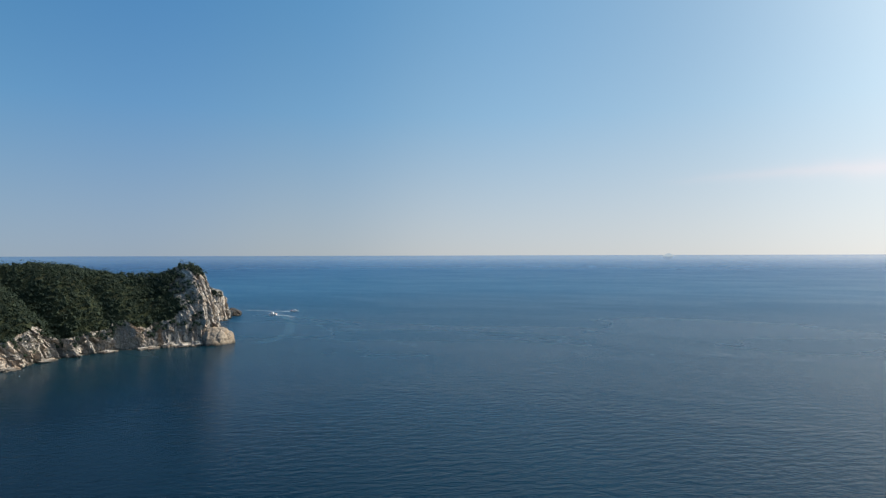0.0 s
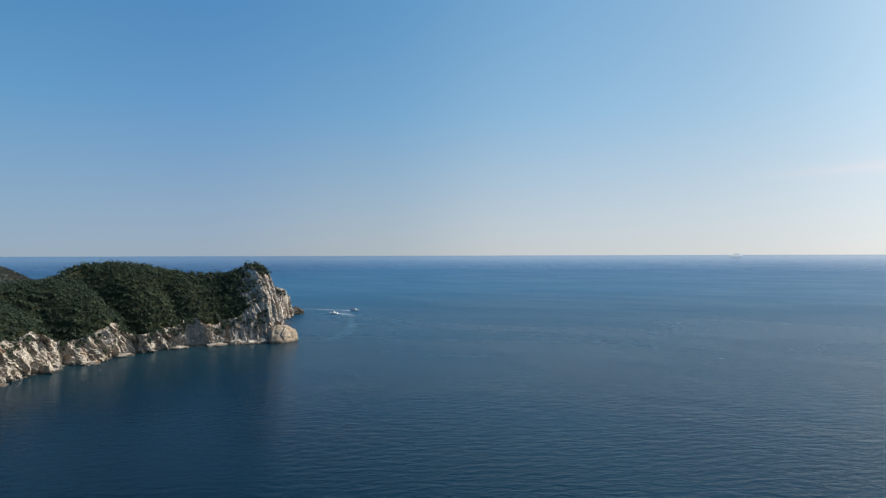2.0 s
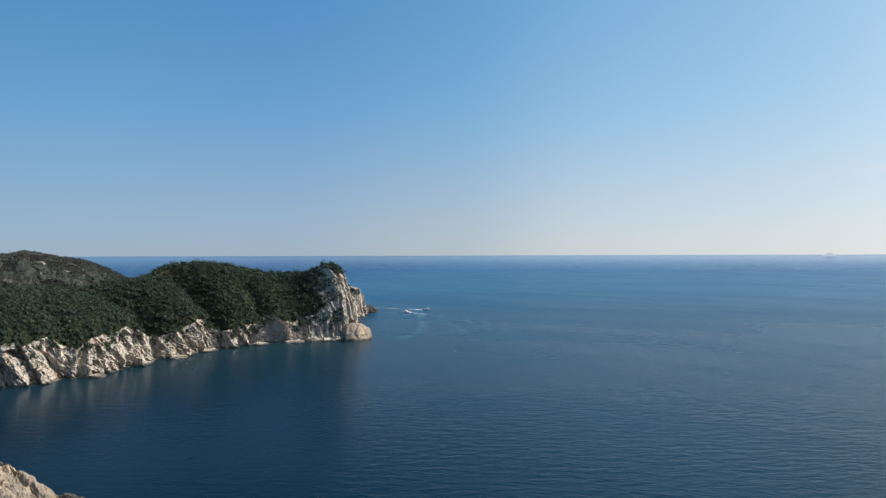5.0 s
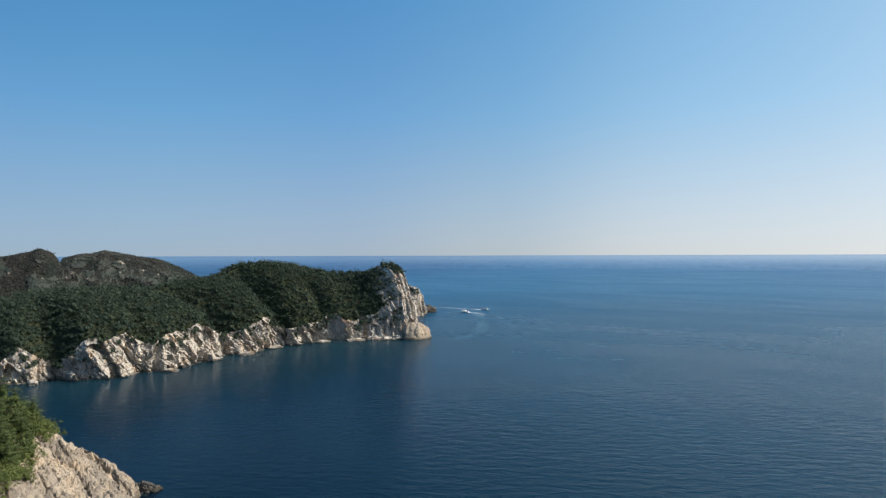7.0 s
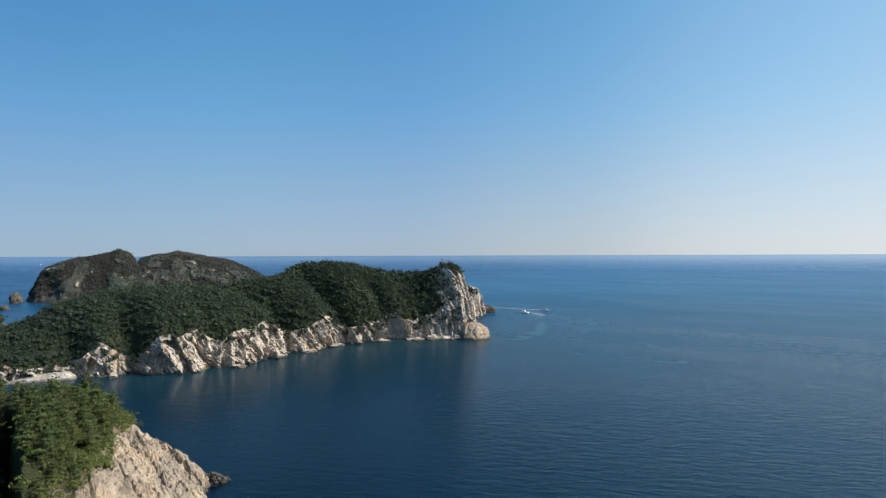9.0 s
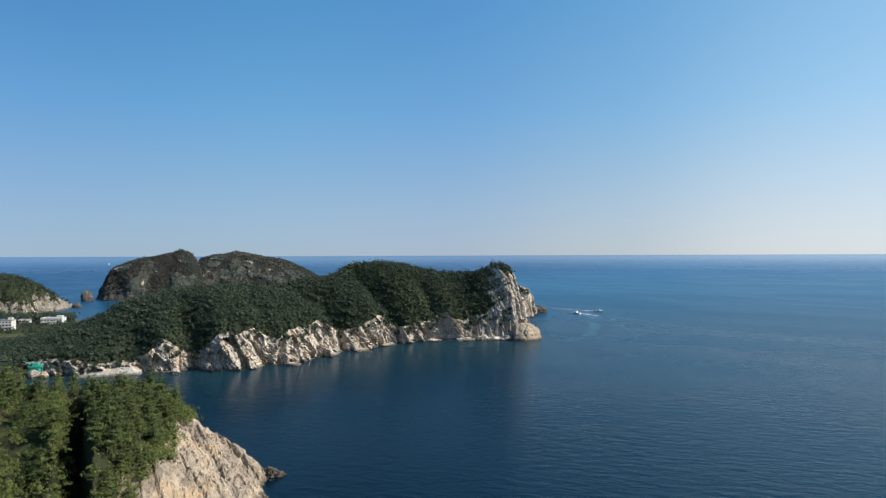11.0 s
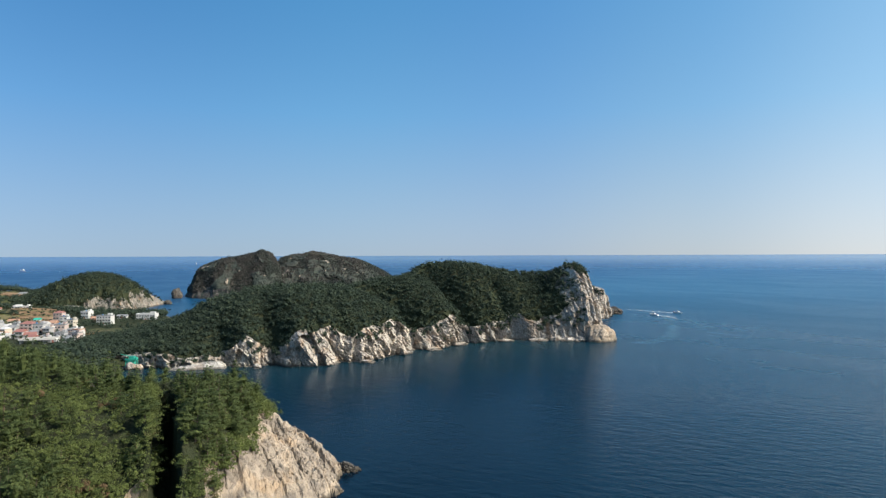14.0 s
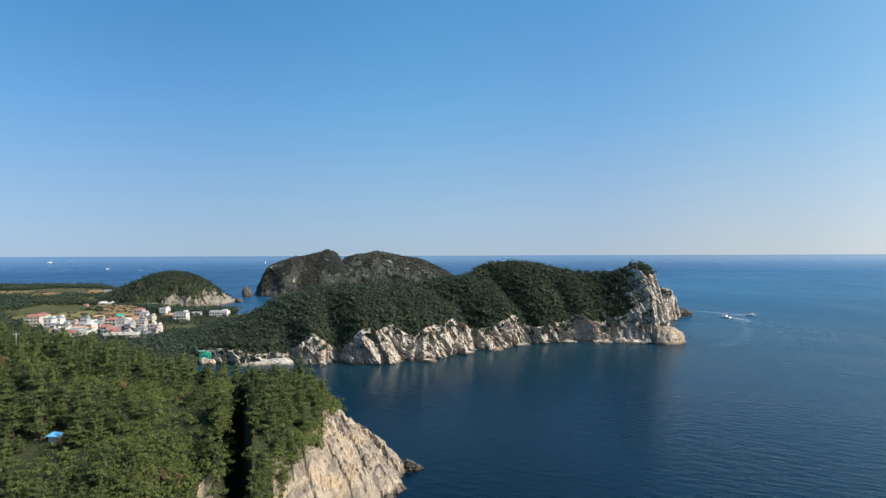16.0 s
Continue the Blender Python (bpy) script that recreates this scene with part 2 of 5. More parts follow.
FOREST_FLOOR = ground_material("forest_floor", [(0.3, (0.024, 0.033, 0.018)), (0.55, (0.036, 0.042, 0.022)), (0.75, (0.065, 0.056, 0.032))])
SCRUB = ground_material("scrub", [(0.3, (0.034, 0.045, 0.042)), (0.5, (0.050, 0.058, 0.052)), (0.7, (0.075, 0.070, 0.062))], 0.05)
FIELD = ground_material("field", [(0.3, (0.075, 0.10, 0.035)), (0.5, (0.13, 0.135, 0.055)), (0.68, (0.29, 0.21, 0.115))], 0.035)


def leaf_material(name, dark, light, odd, scale=0.16, odd_at=0.62, vary=0.55):
    m = Mat(name, rough=0.75, spec=0.25)
    geo = m.n("ShaderNodeNewGeometry")
    rnd = geo.outputs["Random Per Island"]
    tree = m.noise(scale, 2, 0.5)
    c = m.ramp(tree, [(0.3, dark), (0.7, light)])
    c = m.mix(m.math("MULTIPLY", rnd, vary), c, light)
    patch = m.noise(scale * 0.33, 3, 0.6)
    c = m.mix(m.ramp(patch, [(odd_at, 0.0), (odd_at + 0.08, 0.8)]), c, odd)
    m.color(c)
    # leaves let part of the sun through
    thin = m.n("ShaderNodeBsdfTranslucent")
    m.link(c, thin.inputs["Color"])
    both = m.n("ShaderNodeMixShader")
    both.inputs[0].default_value = 0.3
    m.link(m.b.outputs[0], both.inputs[1])
    m.link(thin.outputs[0], both.inputs[2])
    m.link(both.outputs[0], m.t.nodes["Material Output"].inputs["Surface"])
    return m.m


PINE_FAR = leaf_material("far_pine_needles", (0.025, 0.041, 0.030), (0.053, 0.074, 0.044), (0.070, 0.074, 0.047), odd_at=0.66, vary=0.25)
HEATH = leaf_material("heath_twigs", (0.044, 0.054, 0.048), (0.067, 0.076, 0.064), (0.090, 0.082, 0.071), scale=0.03, odd_at=0.5)
PINE = leaf_material("pine_needles", (0.031, 0.051, 0.017), (0.088, 0.113, 0.035), (0.120, 0.116, 0.044), odd_at=0.66, vary=0.7)
SHRUB = leaf_material("shrub_leaves", (0.068, 0.092, 0.027), (0.132, 0.160, 0.046), (0.160, 0.122, 0.066), scale=0.3, odd_at=0.63)
DRY = leaf_material("dry_twigs", (0.12, 0.08, 0.045), (0.19, 0.125, 0.065), (0.10, 0.11, 0.04), scale=0.3)


def plain(name, c, rough=0.7, grime=0.25, metal=0.0):
    m = Mat(name, rough=rough, metal=metal)
    f = m.noise(0.9, 4, 0.6)
    m.color(m.mix(m.ramp(f, [(0.35, 0.0), (0.8, grime)]), c, tuple(0.45 * q for q in c)))
    m.bump(m.noise(6.0, 3), 0.02, 0.4)
    return m.m


BARK = plain("bark", (0.10, 0.07, 0.05), 0.9)
WHITE_WALL = plain("white_plaster", (0.54, 0.53, 0.51))
CREAM_WALL = plain("cream_plaster", (0.53, 0.47, 0.38))
GREY_WALL = plain("grey_concrete", (0.36, 0.36, 0.355), 0.85)
PINK_WALL = plain("pink_plaster", (0.55, 0.37, 0.29))
PALE_PINK = plain("pale_pink_plaster", (0.47, 0.375, 0.335))
RED_ROOF = plain("red_roof", (0.30, 0.135, 0.11))
ORANGE_ROOF = plain("orange_roof", (0.40, 0.23, 0.15))
GREY_ROOF = plain("grey_roof", (0.22, 0.225, 0.23))
BLUE_ROOF = plain("blue_roof", (0.10, 0.22, 0.42), 0.5)
TEAL = plain("teal_paint", (0.03, 0.36, 0.27), 0.5, 0.3)
BLUE_TARP = plain("blue_tarp", (0.11, 0.42, 0.72), 0.45)
RUST_RED = plain("rust_red_paint", (0.30, 0.08, 0.05))
HULL_WHITE = plain("white_hull_paint", (0.82, 0.82, 0.80), 0.35, 0.1)
STEEL = plain("galvanised_steel", (0.45, 0.46, 0.47), 0.4, 0.2, 0.8)
CONCRETE = plain("pale_concrete", (0.55, 0.53, 0.49), 0.85)
GLASS = Mat("window_glass", rough=0.12, spec=0.6).color((0.03, 0.04, 0.05)).m


def sea_material():
    m = Mat("sea_water", rough=0.3, spec=0.17)
    m.b.inputs["IOR"].default_value = 1.333
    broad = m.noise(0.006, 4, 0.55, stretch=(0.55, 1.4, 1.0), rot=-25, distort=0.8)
    # darker in the bay, lighter seaward: mirrored land and sky put into the colour
    bay_shade = m.ramp(broad, [(0.35, (0.0006, 0.0062, 0.0130)), (0.68, (0.0008, 0.0092, 0.0185))])
    open_sheen = m.ramp(broad, [(0.35, (0.0010, 0.0180, 0.0360)), (0.68, (0.0015, 0.0260, 0.0500))])
    def band(direction, lo, hi):
        dot = m.n("ShaderNodeVectorMath")
        dot.operation = "DOT_PRODUCT"
        m.link(m.pos, dot.inputs[0])
        dot.inputs[1].default_value = direction
        r = m.n("ShaderNodeMapRange")
        r.inputs[1].default_value, r.inputs[2].default_value = lo, hi
        m.link(dot.outputs["Value"], r.inputs[0])
        return r.outputs[0]
    seaward = band((0.92, 0.39, 0), -40.0, 120.0)
    near = m.mix(seaward, bay_shade, open_sheen)
    # bluer and paler outwards: mirrored upper sky and haze painted into the colour
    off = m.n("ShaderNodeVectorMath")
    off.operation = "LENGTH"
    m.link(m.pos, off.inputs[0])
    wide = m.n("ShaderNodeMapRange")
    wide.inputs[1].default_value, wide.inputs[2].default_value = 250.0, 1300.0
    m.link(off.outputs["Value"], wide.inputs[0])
    far_haze = m.n("ShaderNodeMapRange")
    far_haze.inputs[1].default_value, far_haze.inputs[2].default_value = 1500.0, 4700.0
    m.link(off.outputs["Value"], far_haze.inputs[0])
    # west side darkened in colour for the dimmer sky mirrored there
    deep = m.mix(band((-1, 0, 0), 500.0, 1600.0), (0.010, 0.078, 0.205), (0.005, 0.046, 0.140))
    sea = m.mix(far_haze.outputs[0], m.mix(wide.outputs[0], near, m.mix(band((-1, 0, 0), 500.0, 1200.0), (0.008, 0.082, 0.168), (0.005, 0.048, 0.118))), deep)
    # greener shallows under the headland's cliffs, their colour lightened for reflected sky
    shallow_sheen = m.math("MULTIPLY", band((-0.84487, 0.53497, 0), 290.0, 420.0), band((-0.53497, -0.84487, 0), -370.0, -290.0))
    shallow_sheen = m.math("MULTIPLY", shallow_sheen, m.math("SUBTRACT", 1.0, band((-0.84487, 0.53497, 0), 520.0, 640.0)))
    m.color(m.mix(shallow_sheen, sea, (0.008, 0.031, 0.044)))
    # smoother water towards the horizon
    glass = m.n("ShaderNodeMapRange")
    glass.inputs[1].default_value, glass.inputs[2].default_value = 3000.0, 4500.0
    m.link(off.outputs["Value"], glass.inputs[0])
    calm = m.ramp(broad, [(0.38, 0.17), (0.64, 0.24)])
    # past the near water the waves are too small to tell apart and blur its gloss
    blur = m.n("ShaderNodeMapRange")
    blur.inputs[1].default_value, blur.inputs[2].default_value = 250.0, 900.0
    m.link(off.outputs["Value"], blur.inputs[0])
    calm = m.mix(blur.outputs[0], calm, m.ramp(broad, [(0.38, 0.30), (0.64, 0.36)]))
    m.link(m.mix(glass.outputs[0], calm, (0.10, 0.10, 0.10)), m.b.inputs["Roughness"])
    rough_sea = m.math("SUBTRACT", 1.0, glass.outputs[0])
    # the bay lies in the lee of the land; the wind ripples the open water
    wind = m.math("MULTIPLY", rough_sea, m.math("ADD", m.math("MULTIPLY", band((0.92, 0.39, 0), -30.0, 70.0), 0.65), 0.35))
    wind = m.math("MULTIPLY", wind, m.ramp(broad, [(0.3, 1.0), (0.7, 0.6)]))
    swell = m.noise(0.30, 3, 0.5, stretch=(0.45, 1.0, 1.0), rot=10, distort=0.5)
    chop = m.noise(0.85, 3, 0.55, stretch=(0.55, 1.2, 1.0), rot=-14, distort=0.4)
    m.bump(m.math("MULTIPLY", swell, wind), 1.5, 0.5).bump(m.math("MULTIPLY", chop, wind), 0.5, 0.5)
    return m.m


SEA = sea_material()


def foam_material():
    m = Mat("foam", rough=0.9, spec=0.2)
    m.color((0.8, 0.84, 0.86))
    f = m.noise(0.9, 5, 0.7)
    att = m.n("ShaderNodeAttribute")
    att.attribute_name = "cover"
    a = m.math("ADD", m.math("MULTIPLY", m.math("SUBTRACT", f, 0.5), 2.0), att.outputs["Fac"])
    cl = m.math("MULTIPLY", a, 1.0, True)
    m.link(cl, m.b.inputs["Alpha"])
    return m.m


FOAM = foam_material()


def slick_material():
    """Water smoothed by a passing hull: no chop; mirrored low sky put into colour."""
    m = Mat("smoothed_water", rough=0.2, spec=0.25)
    m.color((0.020, 0.125, 0.195))
    f = m.noise(0.08, 4, 0.6, stretch=(1.0, 2.2, 1.0), rot=20)
    att = m.n("ShaderNodeAttribute")
    att.attribute_name = "cover"
    a = m.math("MULTIPLY", m.ramp(f, [(0.3, 0.25), (0.65, 1.0)]), att.outputs["Fac"], True)
    m.link(a, m.b.inputs["Alpha"])
    return m.m


SLICK = slick_material()


# ---------------------------------------------------------------- mesh helpers
def mesh_of(name, verts, faces, mats, index=None, smooth=False):
    me = bpy.data.meshes.new(name)
    me.from_pydata([tuple(v) for v in verts] if not isinstance(verts, np.ndarray) else verts.tolist(), [], faces if isinstance(faces, list) else faces.tolist())
    for m in mats:
        me.materials.append(m)
    if index is not None:
        me.polygons.foreach_set("material_index", np.asarray(index, dtype=np.int32))
    if smooth:
        me.polygons.foreach_set("use_smooth", np.ones(len(me.polygons), dtype=bool))
    me.update()
    return me


def part(name, bm, material, parent, label=""):
    me = bpy.data.meshes.new(name)
    bm.to_mesh(me)
    bm.free()
    me.materials.append(material)
    ob = new(name, me)
    ob.parent = parent
    return tagged(ob, label)


def box(bm, x0, y0, z0, x1, y1, z1, bevel=0.0):
    r = bmesh.ops.create_cube(bm, size=1.0, matrix=Matrix.LocRotScale(((x0 + x1) / 2, (y0 + y1) / 2, (z0 + z1) / 2), None, (x1 - x0, y1 - y0, z1 - z0)))
    if bevel:
        edges = list({e for v in r["verts"] for e in v.link_edges})
        bmesh.ops.bevel(bm, geom=edges, offset=bevel, segments=1, affect="EDGES")
    return bm


def boxes(*specs, bevel=0.0):
    bm = bmesh.new()
    for s in specs:
        box(bm, *s, bevel=bevel)
    return bm


def rod(bm, a, b, r0, r1=None, seg=6):
    a, b = Vector(a), Vector(b)
    d = b - a
    m = Matrix.Translation((a + b) / 2) @ d.to_track_quat("Z", "Y").to_matrix().to_4x4()
    bmesh.ops.create_cone(bm, cap_ends=True, segments=seg, radius1=r0, radius2=r0 if r1 is None else r1, depth=d.length, matrix=m)
    return bm


def grid_faces(nu, nv):
    i = np.arange(nu - 1)[:, None] * nv + np.arange(nv - 1)[None, :]
    return np.stack([i, i + nv, i + nv + 1, i + 1], -1).reshape(-1, 4)


def smoothstep(a, b, x):
    t = np.clip((x - a) / (b - a), 0, 1)
    return t * t * (3 - 2 * t)


def vnoise(p, scale, octaves=3):
    """Fractal noise, about -1 to 1, at rows of points."""
    return np.array([noise.fractal(Vector(q) * scale, 0.9, 2.0, octaves) for q in p])


def blocks(p, size, tall=2.0, lean=0.0):
    """Jointed rock: a step for each block, and the depth of the crack round it."""
    step, crack = np.empty(len(p)), np.empty(len(p))
    for i, (x, y, z) in enumerate(p):
        d, c = noise.voronoi(Vector(((x + lean * z) / size, y / size, z / (size * tall))))
        q = c[0]
        step[i] = (math.sin(q.x * 127.1 + q.y * 311.7 + q.z * 74.7) * 43758.5453) % 1.0
        crack[i] = max(0.0, 1.0 - (d[1] - d[0]) * 6.0)
    return step, crack


def facets(p, size):
    """Tilted plane facets, one for each block of jointed rock."""
    out = np.empty(len(p))
    for i, q in enumerate(p):
        w = Vector(q) / size
        d, c = noise.voronoi(w)
        k = c[0]
        a = (math.sin(k.x * 127.1 + k.y * 311.7 + k.z * 74.7) * 43758.5453) % 1.0
        b = (math.sin(k.x * 269.5 + k.y * 183.3 + k.z * 246.1) * 43758.5453) % 1.0
        out[i] = (w.x - k.x) * (a - 0.5) * 1.6 + (w.y - k.y) * (b - 0.5) * 1.6 + (a * 0.6 + b * 0.4 - 0.5) * 0.55
    return out * size


def slabs(x, y, wx, wy, seed):
    """Rock split by two sets of joints: the step of each slab and the groove between slabs."""
    def rnd(i, j):
        return np.modf(np.abs(np.sin(i * 127.1 + j * 311.7 + seed * 74.7) * 43758.5453))[0]
    def cut(q, other):
        """Cell number and place in the cell, for joints at uneven distances."""
        n = np.floor(q)
        lo, hi = n + 0.8 * (rnd(n, other) - 0.5), n + 1 + 0.8 * (rnd(n + 1, other) - 0.5)
        n = np.where(q < lo, n - 1, np.where(q >= hi, n + 1, n))
        lo, hi = n + 0.8 * (rnd(n, other) - 0.5), n + 1 + 0.8 * (rnd(n + 1, other) - 0.5)
        return n, (q - lo) / np.maximum(hi - lo, 0.15)
    i, fx = cut(x / wx, 11.0)
    j, fy = cut(y / wy + rnd(i, 7.0) * 5, i + 2.0)
    step = rnd(i, 1.0) * 0.6 + rnd(i, j) * 0.4 - 0.5
    tilt = (fx - 0.5) * (rnd(i, j + 3.0) - 0.5) + (fy - 0.5) * (rnd(i + 5.0, j) - 0.5)
    groove = np.maximum(np.clip(1 - np.minimum(fx, 1 - fx) * wx / 0.38, 0, 1), 0.7 * np.clip(1 - np.minimum(fy, 1 - fy) * wy / 0.38, 0, 1))
    return step + tilt * 2.0, groove


# ---------------------------------------------------------------- sea
def build_sea():
    cx, cy = -100.0, 100.0
    rings = [0.0] + [25.0 * 1.12 ** k for k in range(60) if 25.0 * 1.12 ** k < 3100] + list(np.linspace(3200, 4720, 30))
    seg = 256
    verts, faces = [(cx, cy, 0.0)], []
    for r in rings[1:]:
        # the sheet bends up to eye level at its rim, which stands in for the horizon
        k = max(0.0, (r - 3200) / 1520)
        z = 69.7 * k ** 1.15
        for s in range(seg):
            a = 2 * math.pi * s / seg
            verts.append((cx + r * math.cos(a), cy + r * math.sin(a), z))
    for s in range(seg):
        faces.append((0, 1 + s, 1 + (s + 1) % seg))
    for k in range(len(rings) - 2):
        o = 1 + k * seg
        for s in range(seg):
            t = (s + 1) % seg
            faces.append((o + s, o + seg + s, o + seg + t, o + t))
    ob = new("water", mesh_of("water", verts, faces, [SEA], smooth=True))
    tagged(ob, "deep blue sea with light wind ripples", "sea", kind="structure")


build_sea()


# u runs to the right, v away, seen from the place where the camera ends
NU, NV = Vector((0.766, 0.643, 0)), Vector((-0.643, 0.766, 0))
NO = Vector((-1.5, 3.1, 0))


# ---------------------------------------------------------------- promontory
# a runs along its shore towards the point, b inland from it
PO, PA = Vector((-336, 229, 0)), Vector((0.53497, 0.84487, 0))
PB = Vector((-PA.y, PA.x, 0))
SHORE = ((-75, 75), (-55, 55), (-32, 34), (-9, 14), (16, 14), (28, 4), (36, 1), (44, 7), (50, 0), (60, -9), (72, -11), (84, -8), (91, -5), (99, -11), (110, -4), (125, 5), (137, 14), (155, 25),
         (166, 25), (182, 30), (192, 40), (201, 44), (217, 39), (232, 44), (248, 40), (257, 33), (266, 33), (275, 30), (289, 19), (304, 9), (316, 12), (324, 26), (332, 42), (346, 68), (360, 92), (375, 114), (400, 140),
         (412, 146), (424, 151), (440, 163), (470, 195), (490, 260))
CLIFF = ((-75, 3), (-40, 6), (-20, 8), (-8, 4), (12, 5), (22, 13), (29, 18), (36, 14), (42, 9), (48, 9), (54, 15), (62, 20), (74, 22), (82, 23), (88, 18), (98, 17), (113, 20), (128, 23), (137, 21), (145, 16),
         (157, 15), (168, 17), (180, 20), (190, 20), (200, 16), (207, 13), (213, 12), (226, 15), (240, 13), (247, 20), (254, 20), (260, 12), (268, 13), (274, 17), (284, 19), (291, 22), (298, 26), (304, 27), (310, 23), (316, 14), (325, 8), (346, 8), (366, 8), (380, 9), (400, 8),
         (412, 16), (424, 29), (438, 31), (447, 20), (456, 8), (470, 3), (490, 1))
RIDGE = ((-75, 5), (-50, 9), (-40, 12), (-25, 17), (-5, 25), (12, 35), (37, 42), (62, 46), (95, 45.5), (120, 44), (150, 48), (180, 51), (200, 59.5), (225, 62.5), (245, 60.5), (265, 55.5), (285, 52),
         (298, 54), (306, 60.5), (311, 61), (317, 56.5), (324, 60), (338, 60), (347, 54), (362, 46), (375, 36), (390, 24), (402, 15), (412, 20), (424, 34), (438, 34), (447, 23), (456, 9), (470, 4), (490, 2))
# gullies between the spurs: place at the shore, slant, depth, width of the near and of the far flank, reach inland
GULLIES = ((49, 0.08, 9, 9, 6, 40), (98, 0.05, 6, 8, 5, 26), (157, -0.36, 27, 8, 15, 400), (213, -0.25, 27, 8, 15, 400), (246, 0.0, 12, 6, 9, 60), (273, 0.1, 8, 5, 5, 18), (122, -0.1, 5, 8, 6, 26), (70, 0.1, 5, 8, 6, 26), (20, -0.1, 6, 8, 6, 30))
# clefts in the sea cliff: place, half width, depth, slant
CLEFTS = ((37.5, 1.6, 5, 0.1), (48.5, 2.4, 9, 0.0), (97, 2.2, 7, 0.15), (112, 1.2, 3, -0.3), (131, 1.4, 4, 0.25), (152, 3.0, 7, -0.2), (186, 1.3, 4, 0.2), (206, 1.3, 7, 0.0), (221, 1.8, 4, 0.2), (234, 1.6, 4, 0.25), (246, 3.6, 6, 0.1), (272.5, 1.5, 12, 0.0), (285, 0.9, 2.5, 0.0), (293, 1.0, 2.5, 0.12))


def along(table, a):
    xs, ys = zip(*table)
    return np.interp(a, xs, ys)


def promontory_top(a, b):
    """Height of the wooded top at rows of a and b."""
    bc, hc, hr = along(SHORE, a), along(CLIFF, a), along(RIDGE, a)
    hr = np.maximum(hr, hc + 1)
    d = b - bc
    lean = 0.30 * hc
    w = np.clip((d - lean) / np.interp(a, (278, 300, 325, 360, 410, 425), (78.0, 38.0, 32.0, 34.0, 28.0, 18.0)), 0, None)
    up = np.where(w < 1, np.sin(np.clip(w, 0, 1) * math.pi / 2) ** 0.85, 1.0)
    back = smoothstep(1.15, 2.7, w)
    z = hc + (hr - hc) * up
    for g, k, depth, near, far, reach in GULLIES:
        off = a - g - k * d
        z = z - depth * smoothstep(reach, 0.35 * reach, d) * np.exp(-np.abs(off / np.where(off < 0, near, far)) ** 1.7) * np.sin(np.clip(w * 0.86 + 0.14, 0, 1) * math.pi) ** 0.7
    z = np.maximum(z, 0.35 * hc + 2)
    return z * (1 - back) - 3 * back


def build_promontory():
    avals = np.arange(-75, 490.1, 0.65)
    NC, NT = 46, 150
    na, nv = len(avals), NC + NT
    A = np.repeat(avals, nv)
    bc, hc = np.repeat(along(SHORE, avals), nv), np.repeat(along(CLIFF, avals), nv)
    k = np.tile(np.arange(nv), na)
    low = k < NC
    f = np.clip(k / (NC - 1), 0, 1)
    bump_b = 0.30 * hc * f ** 1.25
    t = np.clip((k - NC + 1) / NT, 0, 1) ** 1.5
    B = bc + np.where(low, bump_b, 0.30 * hc + t * 225.0)
    Z = np.where(low, -1.5 + (hc + 1.5) * f, promontory_top(A, B))
    P = np.stack([A, B, Z], 1)
    rockiness = np.where(low, 1.0, np.exp(-(B - bc - 0.30 * hc) / 4.0))
    rockiness = np.maximum(rockiness, np.where((A > 286) & (B - bc < 120), 1.0, 0.0))
    idx = np.where((rockiness > 0.03))[0]
    Q = P[idx]
    # joints dip along the shore: long slabs across them
    J = np.stack([Q[:, 0] * 0.80 + Q[:, 2] * 0.60, Q[:, 1], -Q[:, 0] * 0.60 + Q[:, 2] * 0.80], 1)
    s1, c1 = blocks(Q, 11.0, 3.6, 0.2)
    n1 = vnoise(Q, 0.06, 3)
    n2 = vnoise(Q + 9, 0.2, 3)
    K = J * np.array([1.0, 1.0, 0.42])
    s2, c2 = slabs(Q[:, 0] * 0.76 + Q[:, 2] * 0.65 + n2 * 1.0 + n1 * 2.0 + Q[:, 1] * 0.3, Q[:, 2] * 0.76 - Q[:, 0] * 0.65 + n1 * 3, 3.6, 11.0, 3.0)
    s4, c4 = blocks(K + 31.0, 3.4, 1.0)
    # upright joints split the wall of the point
    s5, c5 = slabs(Q[:, 0] - Q[:, 2] * 0.12 + n2 * 0.5, Q[:, 2] + n1 * 4, 3.8, 22.0, 6.0)
    wall = smoothstep(258, 272, Q[:, 0])
    calm = 1 - 0.6 * wall
    # broad planes that dip along the shore, broken by narrow joints
    D = np.stack([Q[:, 0] * 0.86 + Q[:, 2] * 0.50, Q[:, 1] * 0.6, (Q[:, 2] * 0.86 - Q[:, 0] * 0.50) * 0.45], 1)
    plane = facets(D + 13.0, 7.5) * 1.35 + facets(D * 1.1 + 3.0, 2.9) * 0.8
    pillar = facets(np.stack([Q[:, 0], Q[:, 1] * 0.12, Q[:, 2] * 0.12], 1), 3.8) * 1.3
    out = (s5 * 4.6 - c5 * 3.4 + pillar) * wall + ((s1 - 0.5) * 1.9 + s2 * 1.7 - c1 * 1.0 - c2 * 1.5) * (1 - 0.8 * wall) + ((s4 - 0.5) * 1.5 - c4 * 1.0) * (1 - 0.85 * wall) + n1 * 1.0 + plane * (1 - 0.85 * wall)
    out = out * rockiness[idx]
    cut = np.zeros(len(Q))
    for place, half, deep, slant in CLEFTS:
        cut = np.maximum(cut, deep * np.exp(-((Q[:, 0] - place - slant * Q[:, 2]) / half) ** 4))
    out = out * (1 - 0.6 * np.clip(cut / 5, 0, 1)) - cut * rockiness[idx]
    P[idx, 1] -= out * np.where(Z[idx] < 0.5, 0.6, 1.0)
